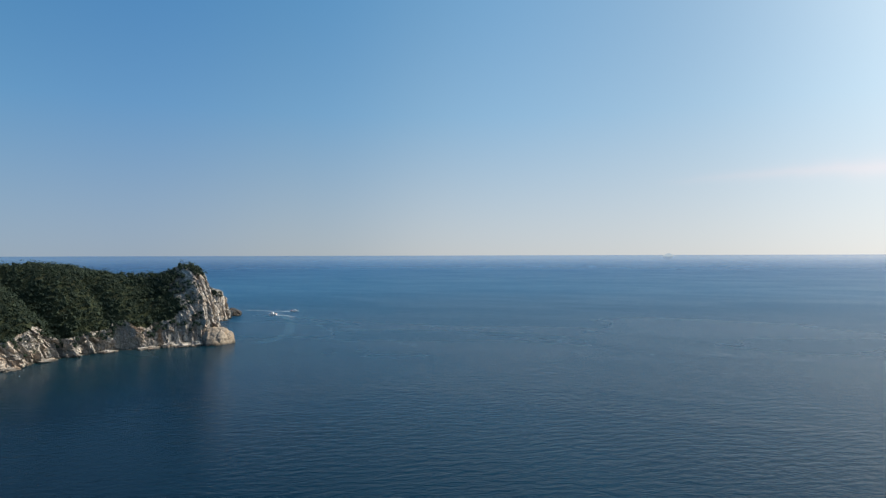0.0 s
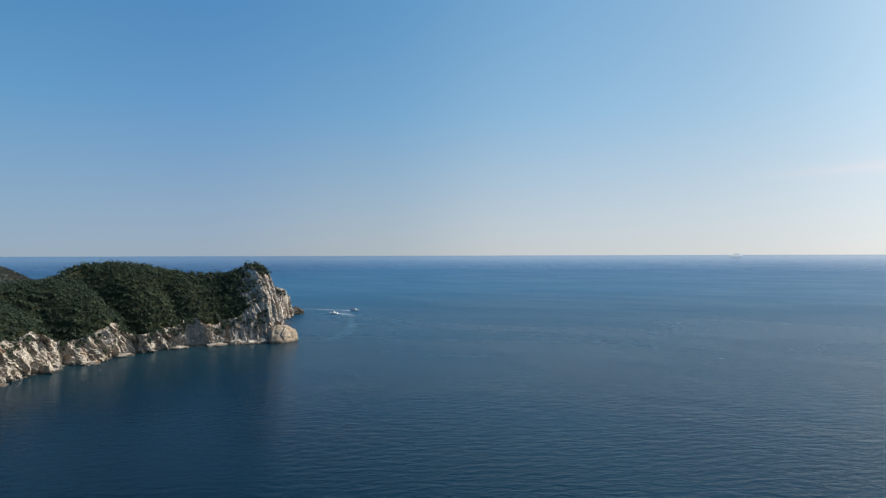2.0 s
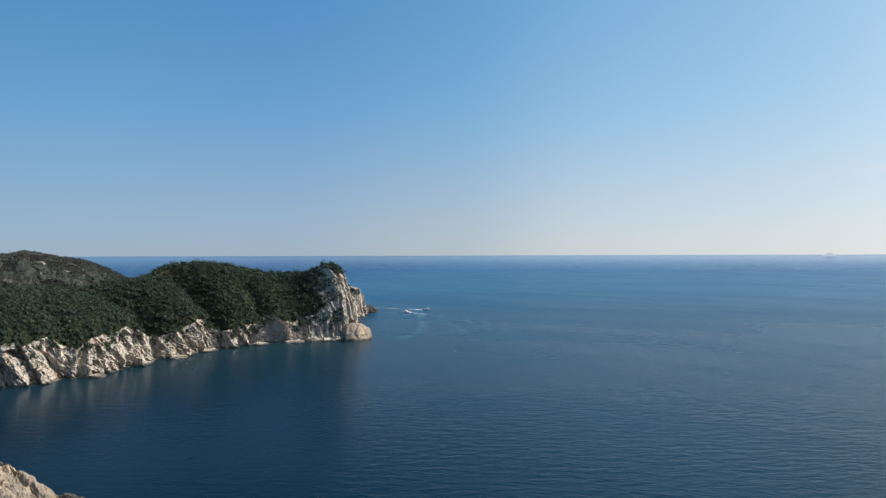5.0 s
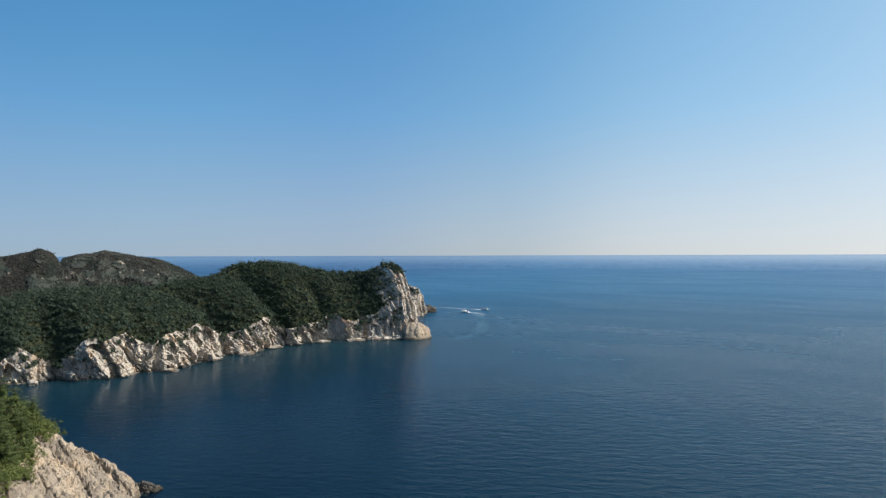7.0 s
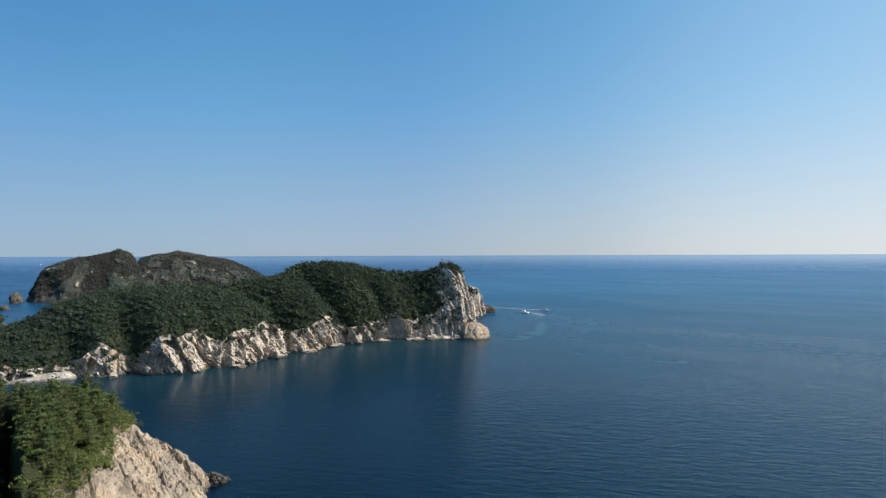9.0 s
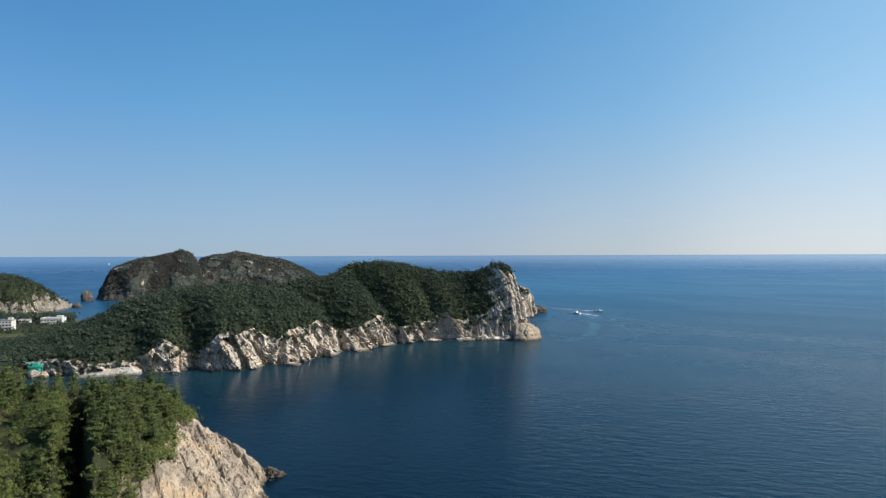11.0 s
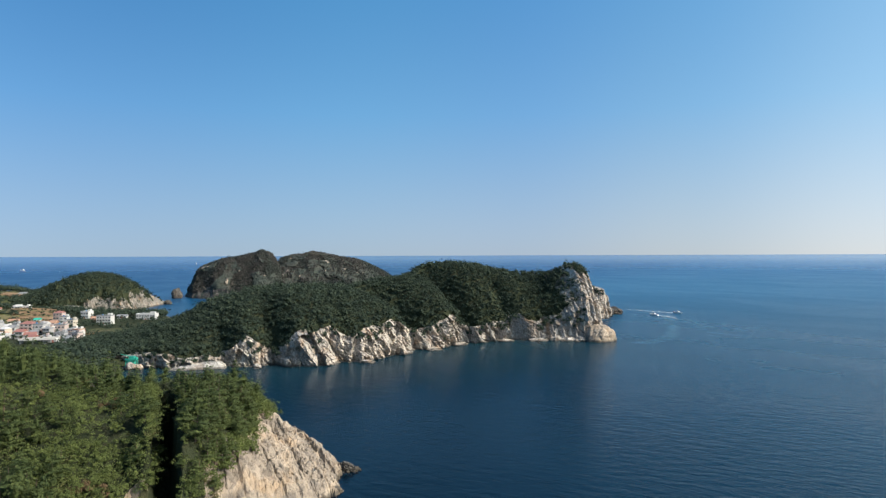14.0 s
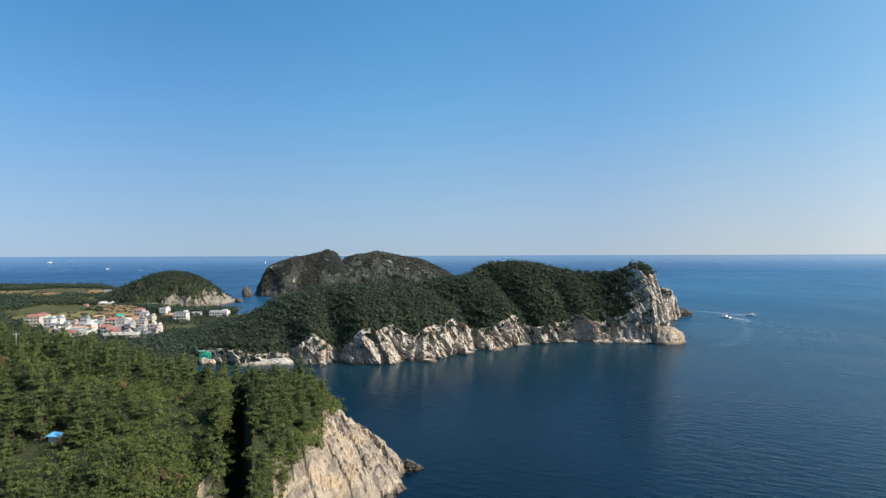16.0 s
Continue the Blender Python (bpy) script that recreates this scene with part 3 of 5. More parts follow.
    P[idx, 0] += s2 * 0.8 * rockiness[idx] * np.where(low[idx], 1, 0)
    P[idx, 2] += s2 * 0.8 * rockiness[idx] * np.where(low[idx] & (Z[idx] > 2), 1, 0)
    top = np.where(~low)[0]
    P[top, 2] += vnoise(P[top] * np.array([1, 1, 0]), 0.05, 3) * 2.0 * (1 - rockiness[top])
    hi = np.where((~low) & (A > 286) & (B - bc < 120))[0]
    P[hi, 2] += (blocks(P[hi], 9.0, 1.0)[0] - 0.5) * 1.0 * smoothstep(286, 300, A[hi])
    world = np.array(PO) + P[:, :1] * np.array(PA) + P[:, 1:2] * np.array(PB)
    world[:, 2] = P[:, 2]
    faces = grid_faces(na, nv)
    fk, fa, fb = k[faces[:, 0]], A[faces[:, 0]], (B - bc)[faces[:, 0]]
    edge = np.array([3.4 + 4.0 * noise.noise(Vector((q * 0.13, 4.2, 0))) for q in fa])
    soil = (fk >= NC - 1) & (fb > 0.30 * hc[faces[:, 0]] + edge) & ~((fa > 290) & (fb < 70))
    ob = new("headland", mesh_of("headland", world, faces, [ROCK, FOREST_FLOOR], soil.astype(int)))
    tagged(ob, "long wooded headland with pale jointed granite sea cliffs", "headland", kind="structure")


build_promontory()


def p_world(a, b, z):
    return PO + PA * a + PB * b + Vector((0, 0, z))


# ---------------------------------------------------------------- near cape
N_RIDGE = ((-400, 48), (-260, 45), (-200, 42), (-147, 36.6), (-113, 32.7), (-95, 28.6), (-78, 26.6), (-66, 26.2), (-55, 26.2), (-48, 25.7), (-42, 22.8), (-36, 17.4), (-30.6, 14.0), (-23.6, 9.2), (-16.3, 5.0), (-11.8, 0.6), (-8, -3), (0, -8))
N_FRONT = ((-400, 100), (-260, 102), (-150, 108), (-100, 112), (-80, 112), (-70, 116), (-55, 128), (-40, 146), (-25, 163), (-15, 177), (-8, 184), (0, 186))
N_BACK = ((-400, 330), (-200, 320), (-120, 290), (-90, 262), (-60, 248), (-40, 235), (-30, 228), (-20, 217), (-10, 206), (0, 198))


def cape_height(u, v):
    r, vf, vb = along(N_RIDGE, u), along(N_FRONT, u), along(N_BACK, u)
    hill = smoothstep(1, -9, u + 0.334 * v)
    slope = 1.05 * (1 - hill) + 0.42 * hill
    front = (v - vf) * slope - 1.0
    back = (vb - v) * (1.3 * (1 - hill) + 0.55 * hill) - 1.0
    soft = 1.6
    z = -soft * np.log(np.exp(-np.clip(r, -40, 60) / soft) + np.exp(-np.clip(front, -60, 90) / soft) + np.exp(-np.clip(back, -60, 90) / soft))
    # the cleft, which runs straight inland
    line = -0.334 * v + 0.8 * np.sin(v * 0.17)
    off = u - line
    # the western lip slopes in, the eastern wall is sheer
    west = 3.0 + 2.6 * smoothstep(172, 150, v)
    gap = np.where(off < 0, np.exp(-np.abs(off / west) ** np.interp(v, (150, 172), (2.6, 6.0))), np.exp(-(off / 2.5) ** 8)) * smoothstep(216, 207, v)
    return z - gap * np.clip(z - 1.0, 0, 40) * 0.9


N_WOOD = ((100, -48), (150, -44.5), (156, -40.5), (160, -40.5), (163.5, -38), (168, -38), (174, -35), (187, -36.5), (195, -39), (202, -42), (209, -38), (213, -34), (225, -32), (300, -30))


def build_cape():
    us = np.concatenate([np.arange(-300, -78, 1.2), np.arange(-78, 4.1, 0.3)])
    vs = np.concatenate([np.arange(96, 136, 0.8), np.arange(136, 218, 0.36), np.arange(218, 335, 1.5)])
    U, V = np.repeat(us, len(vs)), np.tile(vs, len(us))
    Z = cape_height(U, V)
    P = np.stack([U, V, Z], 1)
    bare = smoothstep(-7, 1, U - along(N_WOOD, V))
    bare = np.maximum(bare, np.exp(-((U + 0.334 * V) / 5.0) ** 4) * 0.7)
    bare = np.maximum(bare, smoothstep(3.5, 1.5, Z) * (Z > -4))
    idx = np.where(bare > 0.02)[0]
    Q = P[idx].copy()
    # slabs that run down the face, split by long joints
    run, across = Q[:, 0] * 0.60 - Q[:, 1] * 0.80, Q[:, 0] * 0.80 + Q[:, 1] * 0.60
    R = np.stack([run * 0.5, across, Q[:, 2] * 0.3], 1)
    S = np.stack([run * 0.8 + 5, across, Q[:, 2] * 0.3], 1)
    wav = vnoise(Q, 0.12, 3)
    wav2 = vnoise(Q + 40, 0.3, 2)
    t1, g1 = slabs(across + wav * 1.2 + wav2 * 0.25, run + wav2 * 1.2 + wav * 2, 9.0, 14.0, 1.0)
    t2, g2 = slabs(across + wav * 1.0 + wav2 * 0.4, run + wav * 2.0, 3.7, 6.5, 2.0)
    t3, g4 = slabs(across + wav2 * 0.8, run + wav2, 1.3, 2.3, 5.0)
    gritty = vnoise(Q + 80, 0.55, 4)
    relief = np.zeros(len(U))
    relief[idx] = t1 * 1.8 + t2 * 0.6 + t3 * 0.6 * np.clip(0.7 + wav2, 0.2, 1.4) - g1 * 2.2 - g2 * 0.8 * np.clip(0.6 + wav * 1.4, 0, 1) - g4 * 0.22 + facets(R, 5.5) * 0.35 + facets(S + 47.0, 1.8) * 0.34 + wav * 0.7 + gritty * 0.95 - 0.4
    relief = np.clip(relief, -4.0, 1.1)
    P[idx, 2] += relief[idx] * bare[idx] * smoothstep(-3, 1.5, Z[idx])
    rest = np.where(bare <= 0.02)[0]
    P[rest, 2] += vnoise(P[rest] * np.array([1, 1, 0]), 0.06, 3) * 1.5 * (Z[rest] > 2)
    world = np.array(NO) + P[:, :1] * np.array(NU) + P[:, 1:2] * np.array(NV)
    world[:, 2] = P[:, 2]
    faces = grid_faces(len(us), len(vs))
    keep = Z[faces].max(1) > -6
    faces = faces[keep]
    fz, fu, fv = Z[faces].mean(1), U[faces].mean(1), V[faces].mean(1)
    steep = (Z[faces].max(1) - Z[faces].min(1)) > 1.5
    wob = np.array([noise.noise(Vector((p, q, 0)) * 0.12) for p, q in zip(fu, fv)]) * 6
    cleft = np.abs(fu + 0.334 * fv) < 3.4
    rock = (fu > along(N_WOOD, fv) - 4.5 + wob * 0.5) | (fz < 2.5) | (steep & (wob > -0.5) & (fv < 168))
    # cleft walls take the dark forest floor in place of their deep shade
    rock &= ~cleft
    rim = fu + 0.334 * fv
    rock &= ~((rim > 2) & (rim < 9) & (fv < 200))
    rock |= (rim > -11 + wob) & (rim < -4.4) & (fv < 157) & (wob > -2.0)
    ob = new("cape", mesh_of("cape", world, faces, [WARM_ROCK, FOREST_FLOOR], (~rock).astype(int)))
    tagged(ob, "wooded cape with a bare warm granite slab and a dark cleft", "cape", kind="structure")


build_cape()


def n_world(u, v, z):
    return NO + NU * u + NV * v + Vector((0, 0, z))


# ---------------------------------------------------------------- village shore and hills behind
def low_height(x, y):
    """Height of the village's low neck of land and the hills behind it."""
    # axes: u right, v away
    dx, dy = x - NO.x, y - NO.y
    u, v = dx * NU.x + dy * NU.y, dx * NV.x + dy * NV.y
    shore = np.interp(v, (200, 300, 380, 410, 440, 520, 600, 700, 742, 764, 797, 803, 880, 960, 1100), (-150, -150, -155, -162, -150, -170, -205, -222, -240, -348, -350, -317, -342, -386, -440))
    inland = shore - u
    base = np.clip(inland * 0.35, -6, 4) + 1.5 * smoothstep(40, 200, inland)
    rise = 15 * smoothstep(610, 900, v) * smoothstep(60, 160, inland)
    rear = smoothstep(990, 1080, v)
    left = 12 * smoothstep(300, 450, inland) * smoothstep(420, 560, v)
    z = base + rise + left
    # the round wooded hill with a cliff at its foot
    h = 47.5 * np.exp(-(((u + 376) / np.where(u > -376, 68, 84)) ** 2 + ((v - 872) / 80) ** 2) ** 1.1)
    z = np.maximum(z, h - 2 + 0.12 * z)
    # steep foot towards the sea
    foot = np.minimum((v - 797) * 0.95, (-316 - u) * 1.6)
    z = np.where((u > -352) & (v > 760), np.minimum(z, np.clip(foot, -6, 90)), z)
    return z * (1 - rear) - 6 * rear


# worked ground: what it is, its middle, width, depth, turn and soil
FIELDS = (("green grass field on the hilltop", -548, 905, 84, 90, 4, "grass"), ("tan bare earth field on the hilltop", -486, 905, 56, 84, 6, "earth"), ("pale bare earth track beside the hilltop field", -524, 846, 46, 16, 4, "earth"),
          ("pale dry meadow beside the wood", -600, 862, 50, 46, 10, "dry"), ("olive grass field above the village", -440, 700, 76, 62, 0, "grass"), ("dry meadow above the village", -396, 668, 40, 40, -6, "dry"),
          ("brown ploughed terrace above the village", -382, 735, 52, 20, -14, "earth"), ("brown earth terrace above the village", -362, 704, 56, 20, -14, "earth"), ("dry grass terrace above the village", -372, 720, 52, 8, -14, "dry"),
          ("orange earth terrace behind the houses", -346, 674, 52, 22, -14, "earth"), ("dry terrace behind the houses", -352, 689, 52, 7, -14, "dry"), ("earth terrace behind the orange roofs", -332, 646, 44, 18, -14, "earth"),
          ("olive grass clearing by the shore", -240, 572, 34, 30, 0, "grass"), ("bare earth yard by the guest house", -250, 560, 16, 8, 0, "earth"))


def worked(u, v, margin):
    """True on worked ground and for a margin in front of it."""
    hit = np.zeros(len(u), bool)
    for words, fu, fv, w, d, turn, soil in FIELDS:
        ca, sa = math.cos(radians(turn)), math.sin(radians(turn))
        x, y = (u - fu) * ca + (v - fv) * sa, (v - fv) * ca - (u - fu) * sa
        hit |= (np.abs(x) < w / 2 + 2) & (y < d / 2 + 2) & (y > -d / 2 - margin)
    return hit


def build_lowland():
    us = np.concatenate([np.arange(-1150, -470, 8.0), np.arange(-470, -270, 1.7), np.arange(-270, -120, 2.5)])
    vs = np.concatenate([np.arange(215, 770, 5.0), np.arange(770, 790, 2.0), np.arange(790, 840, 1.1), np.arange(840, 905, 2.0), np.arange(905, 1110, 6.0)])
    U, V = np.repeat(us, len(vs)), np.tile(vs, len(us))
    world = np.array(NO) + U[:, None] * np.array(NU) + V[:, None] * np.array(NV)
    Z = low_height(world[:, 0], world[:, 1])
    Z = Z + vnoise(np.stack([U, V, 0 * U], 1), 0.02, 3) * np.clip(Z, 0, 8) * 0.22
    cl = np.where((U > -420) & (V > 785) & (V < 905) & (Z > 0.5) & (Z < 36))[0]
    s1, c1 = blocks(np.stack([U[cl] + V[cl] * 0.4, V[cl], Z[cl]], 1), 14.0, 1.0)
    s2, c2 = blocks(np.stack([U[cl] + 9, V[cl], Z[cl]], 1), 5.0, 1.0)
    Z[cl] += (s1 - 0.5) * 7.0 + (s2 - 0.5) * 5.0 - c1 * 3.5 - c2 * 1.5 + facets(np.stack([U[cl] * 1.3, V[cl], Z[cl] * 0.5], 1), 7.0) * 0.5
    world[:, 2] = Z
    faces = grid_faces(len(us), len(vs))
    faces = faces[Z[faces].max(1) > -5]
    fu, fv, fz = U[faces].mean(1), V[faces].mean(1), Z[faces].mean(1)
    steep = Z[faces].max(1) - Z[faces].min(1)
    wob = vnoise(np.stack([fu, fv, 0 * fu], 1), 0.05, 3) * 22
    mat = np.where((fv > 640) & (fu < -430), 1, 0)
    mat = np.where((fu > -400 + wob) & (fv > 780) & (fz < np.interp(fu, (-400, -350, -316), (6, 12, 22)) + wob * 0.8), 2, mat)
    mat = np.where((fz < np.where(fv < 700, 0.7, 2.0)), 2, mat)
    across = fu / fv * 1094
    mat = np.where((fv > 590) & (fv < 705) & (across > -712) & (across < -565) & (mat == 0), 1, mat)
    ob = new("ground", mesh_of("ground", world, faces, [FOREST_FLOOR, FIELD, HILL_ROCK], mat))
    tagged(ob, "low village land with fields rising to wooded hills", "land", kind="structure")


build_lowland()


def island(name, label, profile, v0, front, back, seed, mats, cat="island"):
    us = np.arange(profile[0][0], profile[-1][0], 2.0)
    ws = np.concatenate([np.linspace(-1, 0, 46), np.linspace(0.06, 1, 16)])
    U, W = np.repeat(us, len(ws)), np.tile(ws, len(us))
    hr = along(profile, U)
    V = v0 + np.where(W < 0, W * front, W * back) * np.clip(hr / 60, 0.12, 1.1)
    Z = -2 + (hr + 2) * np.where(W < 0, np.sin((1 + W) * math.pi / 2) ** 0.8, np.cos(W * math.pi / 2))
    P = np.stack([U, V, Z], 1)
    s1, c1 = blocks(P + seed, 22.0, 1.6)
    s2, c2 = blocks(P + seed * 3, 6.5, 1.3)
    amt = np.clip(Z / 10, 0, 1)
    P[:, 1] -= ((s1 - 0.5) * 7 + (s2 - 0.5) * 2.5 + vnoise(P + seed, 0.02, 3) * 8) * amt
    P[:, 2] += ((s1 - 0.5) * 2.0 + (s2 - 0.5) * 1.6 - c1 * 1.0) * amt
    world = np.array(NO) + P[:, :1] * np.array(NU) + P[:, 1:2] * np.array(NV)
    world[:, 2] = P[:, 2]
    faces = grid_faces(len(us), len(ws))
    step = s2[faces].mean(1)
    fz = Z[faces].mean(1)
    rock = (step > 0.93) | ((fz < 14) & (step > 0.3)) | (fz < 3)
    ob = new(name, mesh_of(name, world, faces, mats, np.where((step > 0.88) & (fz > 8) & (vnoise(world[faces].mean(1) + seed, 0.16, 3) > 0.22), 2, np.where(rock, 0, 1))))
    return tagged(ob, label, cat, kind="structure")


WEST_ISLE = ((-342, -2), (-339, 8), (-335, 14), (-327, 26), (-320, 40), (-314, 50), (-277, 65), (-245, 70), (-221, 75), (-208, 80.5), (-194, 75), (-185, 65), (-179, 52), (-174, 30), (-166, 5), (-160, 0))
island("island", "rugged scrub-covered island with scattered pale outcrops", WEST_ISLE, 1130, 70, 60, 3.1, [ISLAND_ROCK, SCRUB, WARM_ROCK])
EAST_ISLE = ((-216, 0), (-207, 40), (-198, 65), (-176, 72), (-156, 73), (-135, 79), (-114, 75), (-83, 68), (-52, 64), (-31, 57), (-5, 45), (13, 35), (40, 15), (60, 0))
island("island", "long scrub-covered island ridge sloping down to the sea", EAST_ISLE, 1270, 110, 70, 9.7, [ISLAND_ROCK, SCRUB, WARM_ROCK])


# ---------------------------------------------------------------- rocks
def boulder(name, label, at, size, seed, material=ROCK, cat="rock", turn=0.0, sub=4, rough=0.22, sink=0.3):
    bm = bmesh.new()
    bmesh.ops.create_icosphere(bm, subdivisions=sub, radius=1.0)
    for v in bm.verts:
        p = v.co + Vector((seed * 7.3, seed * 3.1, seed))
        d, c = noise.voronoi(p * 1.3)
        q = (math.sin(c[0].x * 127.1 + c[0].y * 311.7 + c[0].z * 74.7) * 43758.5453) % 1.0
        v.co *= 1.0 + rough * (q - 0.5) - rough * 0.5 * max(0, 1 - (d[1] - d[0]) * 7) + rough * 0.8 * noise.fractal(p * 0.9, 0.9, 2, 4)
        v.co.x, v.co.y, v.co.z = v.co.x * size[0], v.co.y * size[1], v.co.z * size[2]
    me = bpy.data.meshes.new(name)
    bm.to_mesh(me)
    bm.free()
    me.materials.append(material)
    ob = new(name, me)
    ob.matrix_world = pose(at[0], at[1], at[2] + size[2] * (1 - 2 * sink), 0, 0, turn)
    return tagged(ob, label, cat)


def on_shore(a, b):
    return p_world(a, b, 0)


p = on_shore(308, 9)
boulder("boulder", "great rounded tan granite boulder at the point", (p.x, p.y, 0), (13, 9, 12), 1.7, WARM_ROCK, turn=57, sink=0.42, rough=0.16)
br = random.Random(17)
for a, off, wide, high in ((277, -1.0, 6.5, 3.0), (285, -1.5, 7.5, 2.4), (293, -1.5, 7.5, 3.2), (263, -2.0, 8.0, 1.7), (237, -2.0, 6.5, 1.8),
                           (194, -2.5, 7.0, 1.6), (166, -3.0, 6.5, 1.5), (139, -2.5, 5.5, 1.7), (104, -2.0, 5.0, 1.5), (35, -3.5, 2.4, 2.2)):
    p = on_shore(a, float(along(SHORE, a)) + off)
    boulder("rock", "low pale granite rock at the foot of the sea cliff", (p.x, p.y, 0), (wide, wide * br.uniform(0.6, 0.8), high), br.uniform(1, 90), ROCK, turn=br.uniform(50, 66), sub=4, sink=0.42, rough=0.4)
p = n_world(-10.8, 204, 0)
boulder("rock", "dark wet rock standing off the cape", (p.x, p.y, 0), (3.2, 2.2, 2.2), 2.9, ISLAND_ROCK, turn=30, sink=0.42, rough=0.5)
p = n_world(-14.5, 186, 0)
boulder("rock", "low dark rock at the foot of the cape", (p.x, p.y, 0), (2.4, 3.0, 1.4), 4.2, ISLAND_ROCK, turn=10, sink=0.42)
boulder("sea_stack", "dark upright sea stack off the island", (-957, 612, 0), (8.5, 8.5, 14), 5.5, ISLAND_ROCK, turn=20, sink=0.35)
boulder("rock", "low dark rock off the wooded hill", (-850, 529, 0), (8, 6, 5), 6.1, ISLAND_ROCK, sink=0.4)
p = on_shore(468, 192)
boulder("rock", "low dark rock off the point", (p.x, p.y, 0), (10, 7, 7), 7.3, ISLAND_ROCK, sink=0.4)


# ---------------------------------------------------------------- woods
def leaf_cloud(centres, radii, count, size, rng, up=0.35):
    """Leaf sprays as small quads on the skins of ellipsoids: vertices and faces."""
    n = len(centres)
    d = rng.normal(size=(n, count, 3))
    d[..., 2] = np.abs(d[..., 2]) * 0.9 - 0.4 * rng.random((n, count))
    d /= np.linalg.norm(d, axis=2, keepdims=True)
    r = rng.uniform(0.6, 1.1, (n, count, 1))
    c = centres[:, None, :] + d * radii[:, None, :] * r
    nrm = d + rng.normal(scale=0.35, size=d.shape) + np.array([0, 0, up])
    nrm /= np.linalg.norm(nrm, axis=2, keepdims=True)
    t = np.cross(nrm, rng.normal(size=nrm.shape))
    t /= np.linalg.norm(t, axis=2, keepdims=True)
    b = np.cross(nrm, t)
    s = size * rng.uniform(0.6, 1.35, (n, count, 1))
    q = np.stack([c - t * s - b * s * 0.7, c + t * s - b * s * 0.7, c + t * s * 0.8 + b * s * 0.8 - nrm * s * 0.3, c - t * s * 0.8 + b * s * 0.8], 2)
    return q.reshape(-1, 3), np.arange(n * count * 4).reshape(-1, 4)


HEART = bmesh.new()
bmesh.ops.create_icosphere(HEART, subdivisions=1, radius=1.0)
HEART_V = np.array([v.co[:] for v in HEART.verts])
HEART_F = np.array([[v.index for v in f.verts] for f in HEART.faces])
HEART.free()


def woods(name, label, feet, sizes, material, seed, leaves=95, leaf=0.5, lobes=3, tall=0.5, up=0.35, spread=0.5, heart=0.66):
    """Far woodland: many crowns of leaf sprays over dark hearts, in one mesh."""
    rng = np.random.default_rng(seed)
    n = len(feet)
    R = np.stack([sizes * 0.55, sizes * 0.55, sizes * tall], 1) * rng.uniform(0.8, 1.2, (n, 3))
    C = feet + np.array([0, 0, 1]) * (R[:, 2:] * 0.95 + sizes[:, None] * 0.2)
    cs, rs = [C], [R]
    for k in range(lobes):
        off = rng.normal(size=(n, 3)) * R * np.array([spread, spread, spread * 0.76])
        cs.append(C + off)
        rs.append(R * rng.uniform(0.4, 0.68, (n, 1)))
    cs, rs = np.concatenate(cs), np.concatenate(rs)
    v1, f1 = leaf_cloud(cs, rs, leaves // (lobes + 1), leaf, rng, up)
    v2 = (C[:, None, :] - np.array([0, 0, 0.4]) + HEART_V[None] * (R * np.array([heart, heart, heart * 1.09]))[:, None, :]).reshape(-1, 3)
    f2 = (HEART_F[None] + (np.arange(n) * len(HEART_V))[:, None, None]).reshape(-1, 3) + len(v1)
    me = mesh_of(name, np.concatenate([v1, v2]), f1.tolist() + f2.tolist(), [material])
    return tagged(new(name, me), label, "woodland", kind="stuff")


def scatter(rng, box2, spacing, keep):
    """Jittered points in a rectangle, at about one spacing from each other."""
    xs, ys = np.arange(box2[0], box2[2], spacing), np.arange(box2[1], box2[3], spacing)
    g = np.stack(np.meshgrid(xs, ys), -1).reshape(-1, 2)
    g = g + rng.uniform(-0.48, 0.48, g.shape) * spacing
    return g[keep(g[:, 0], g[:, 1])]


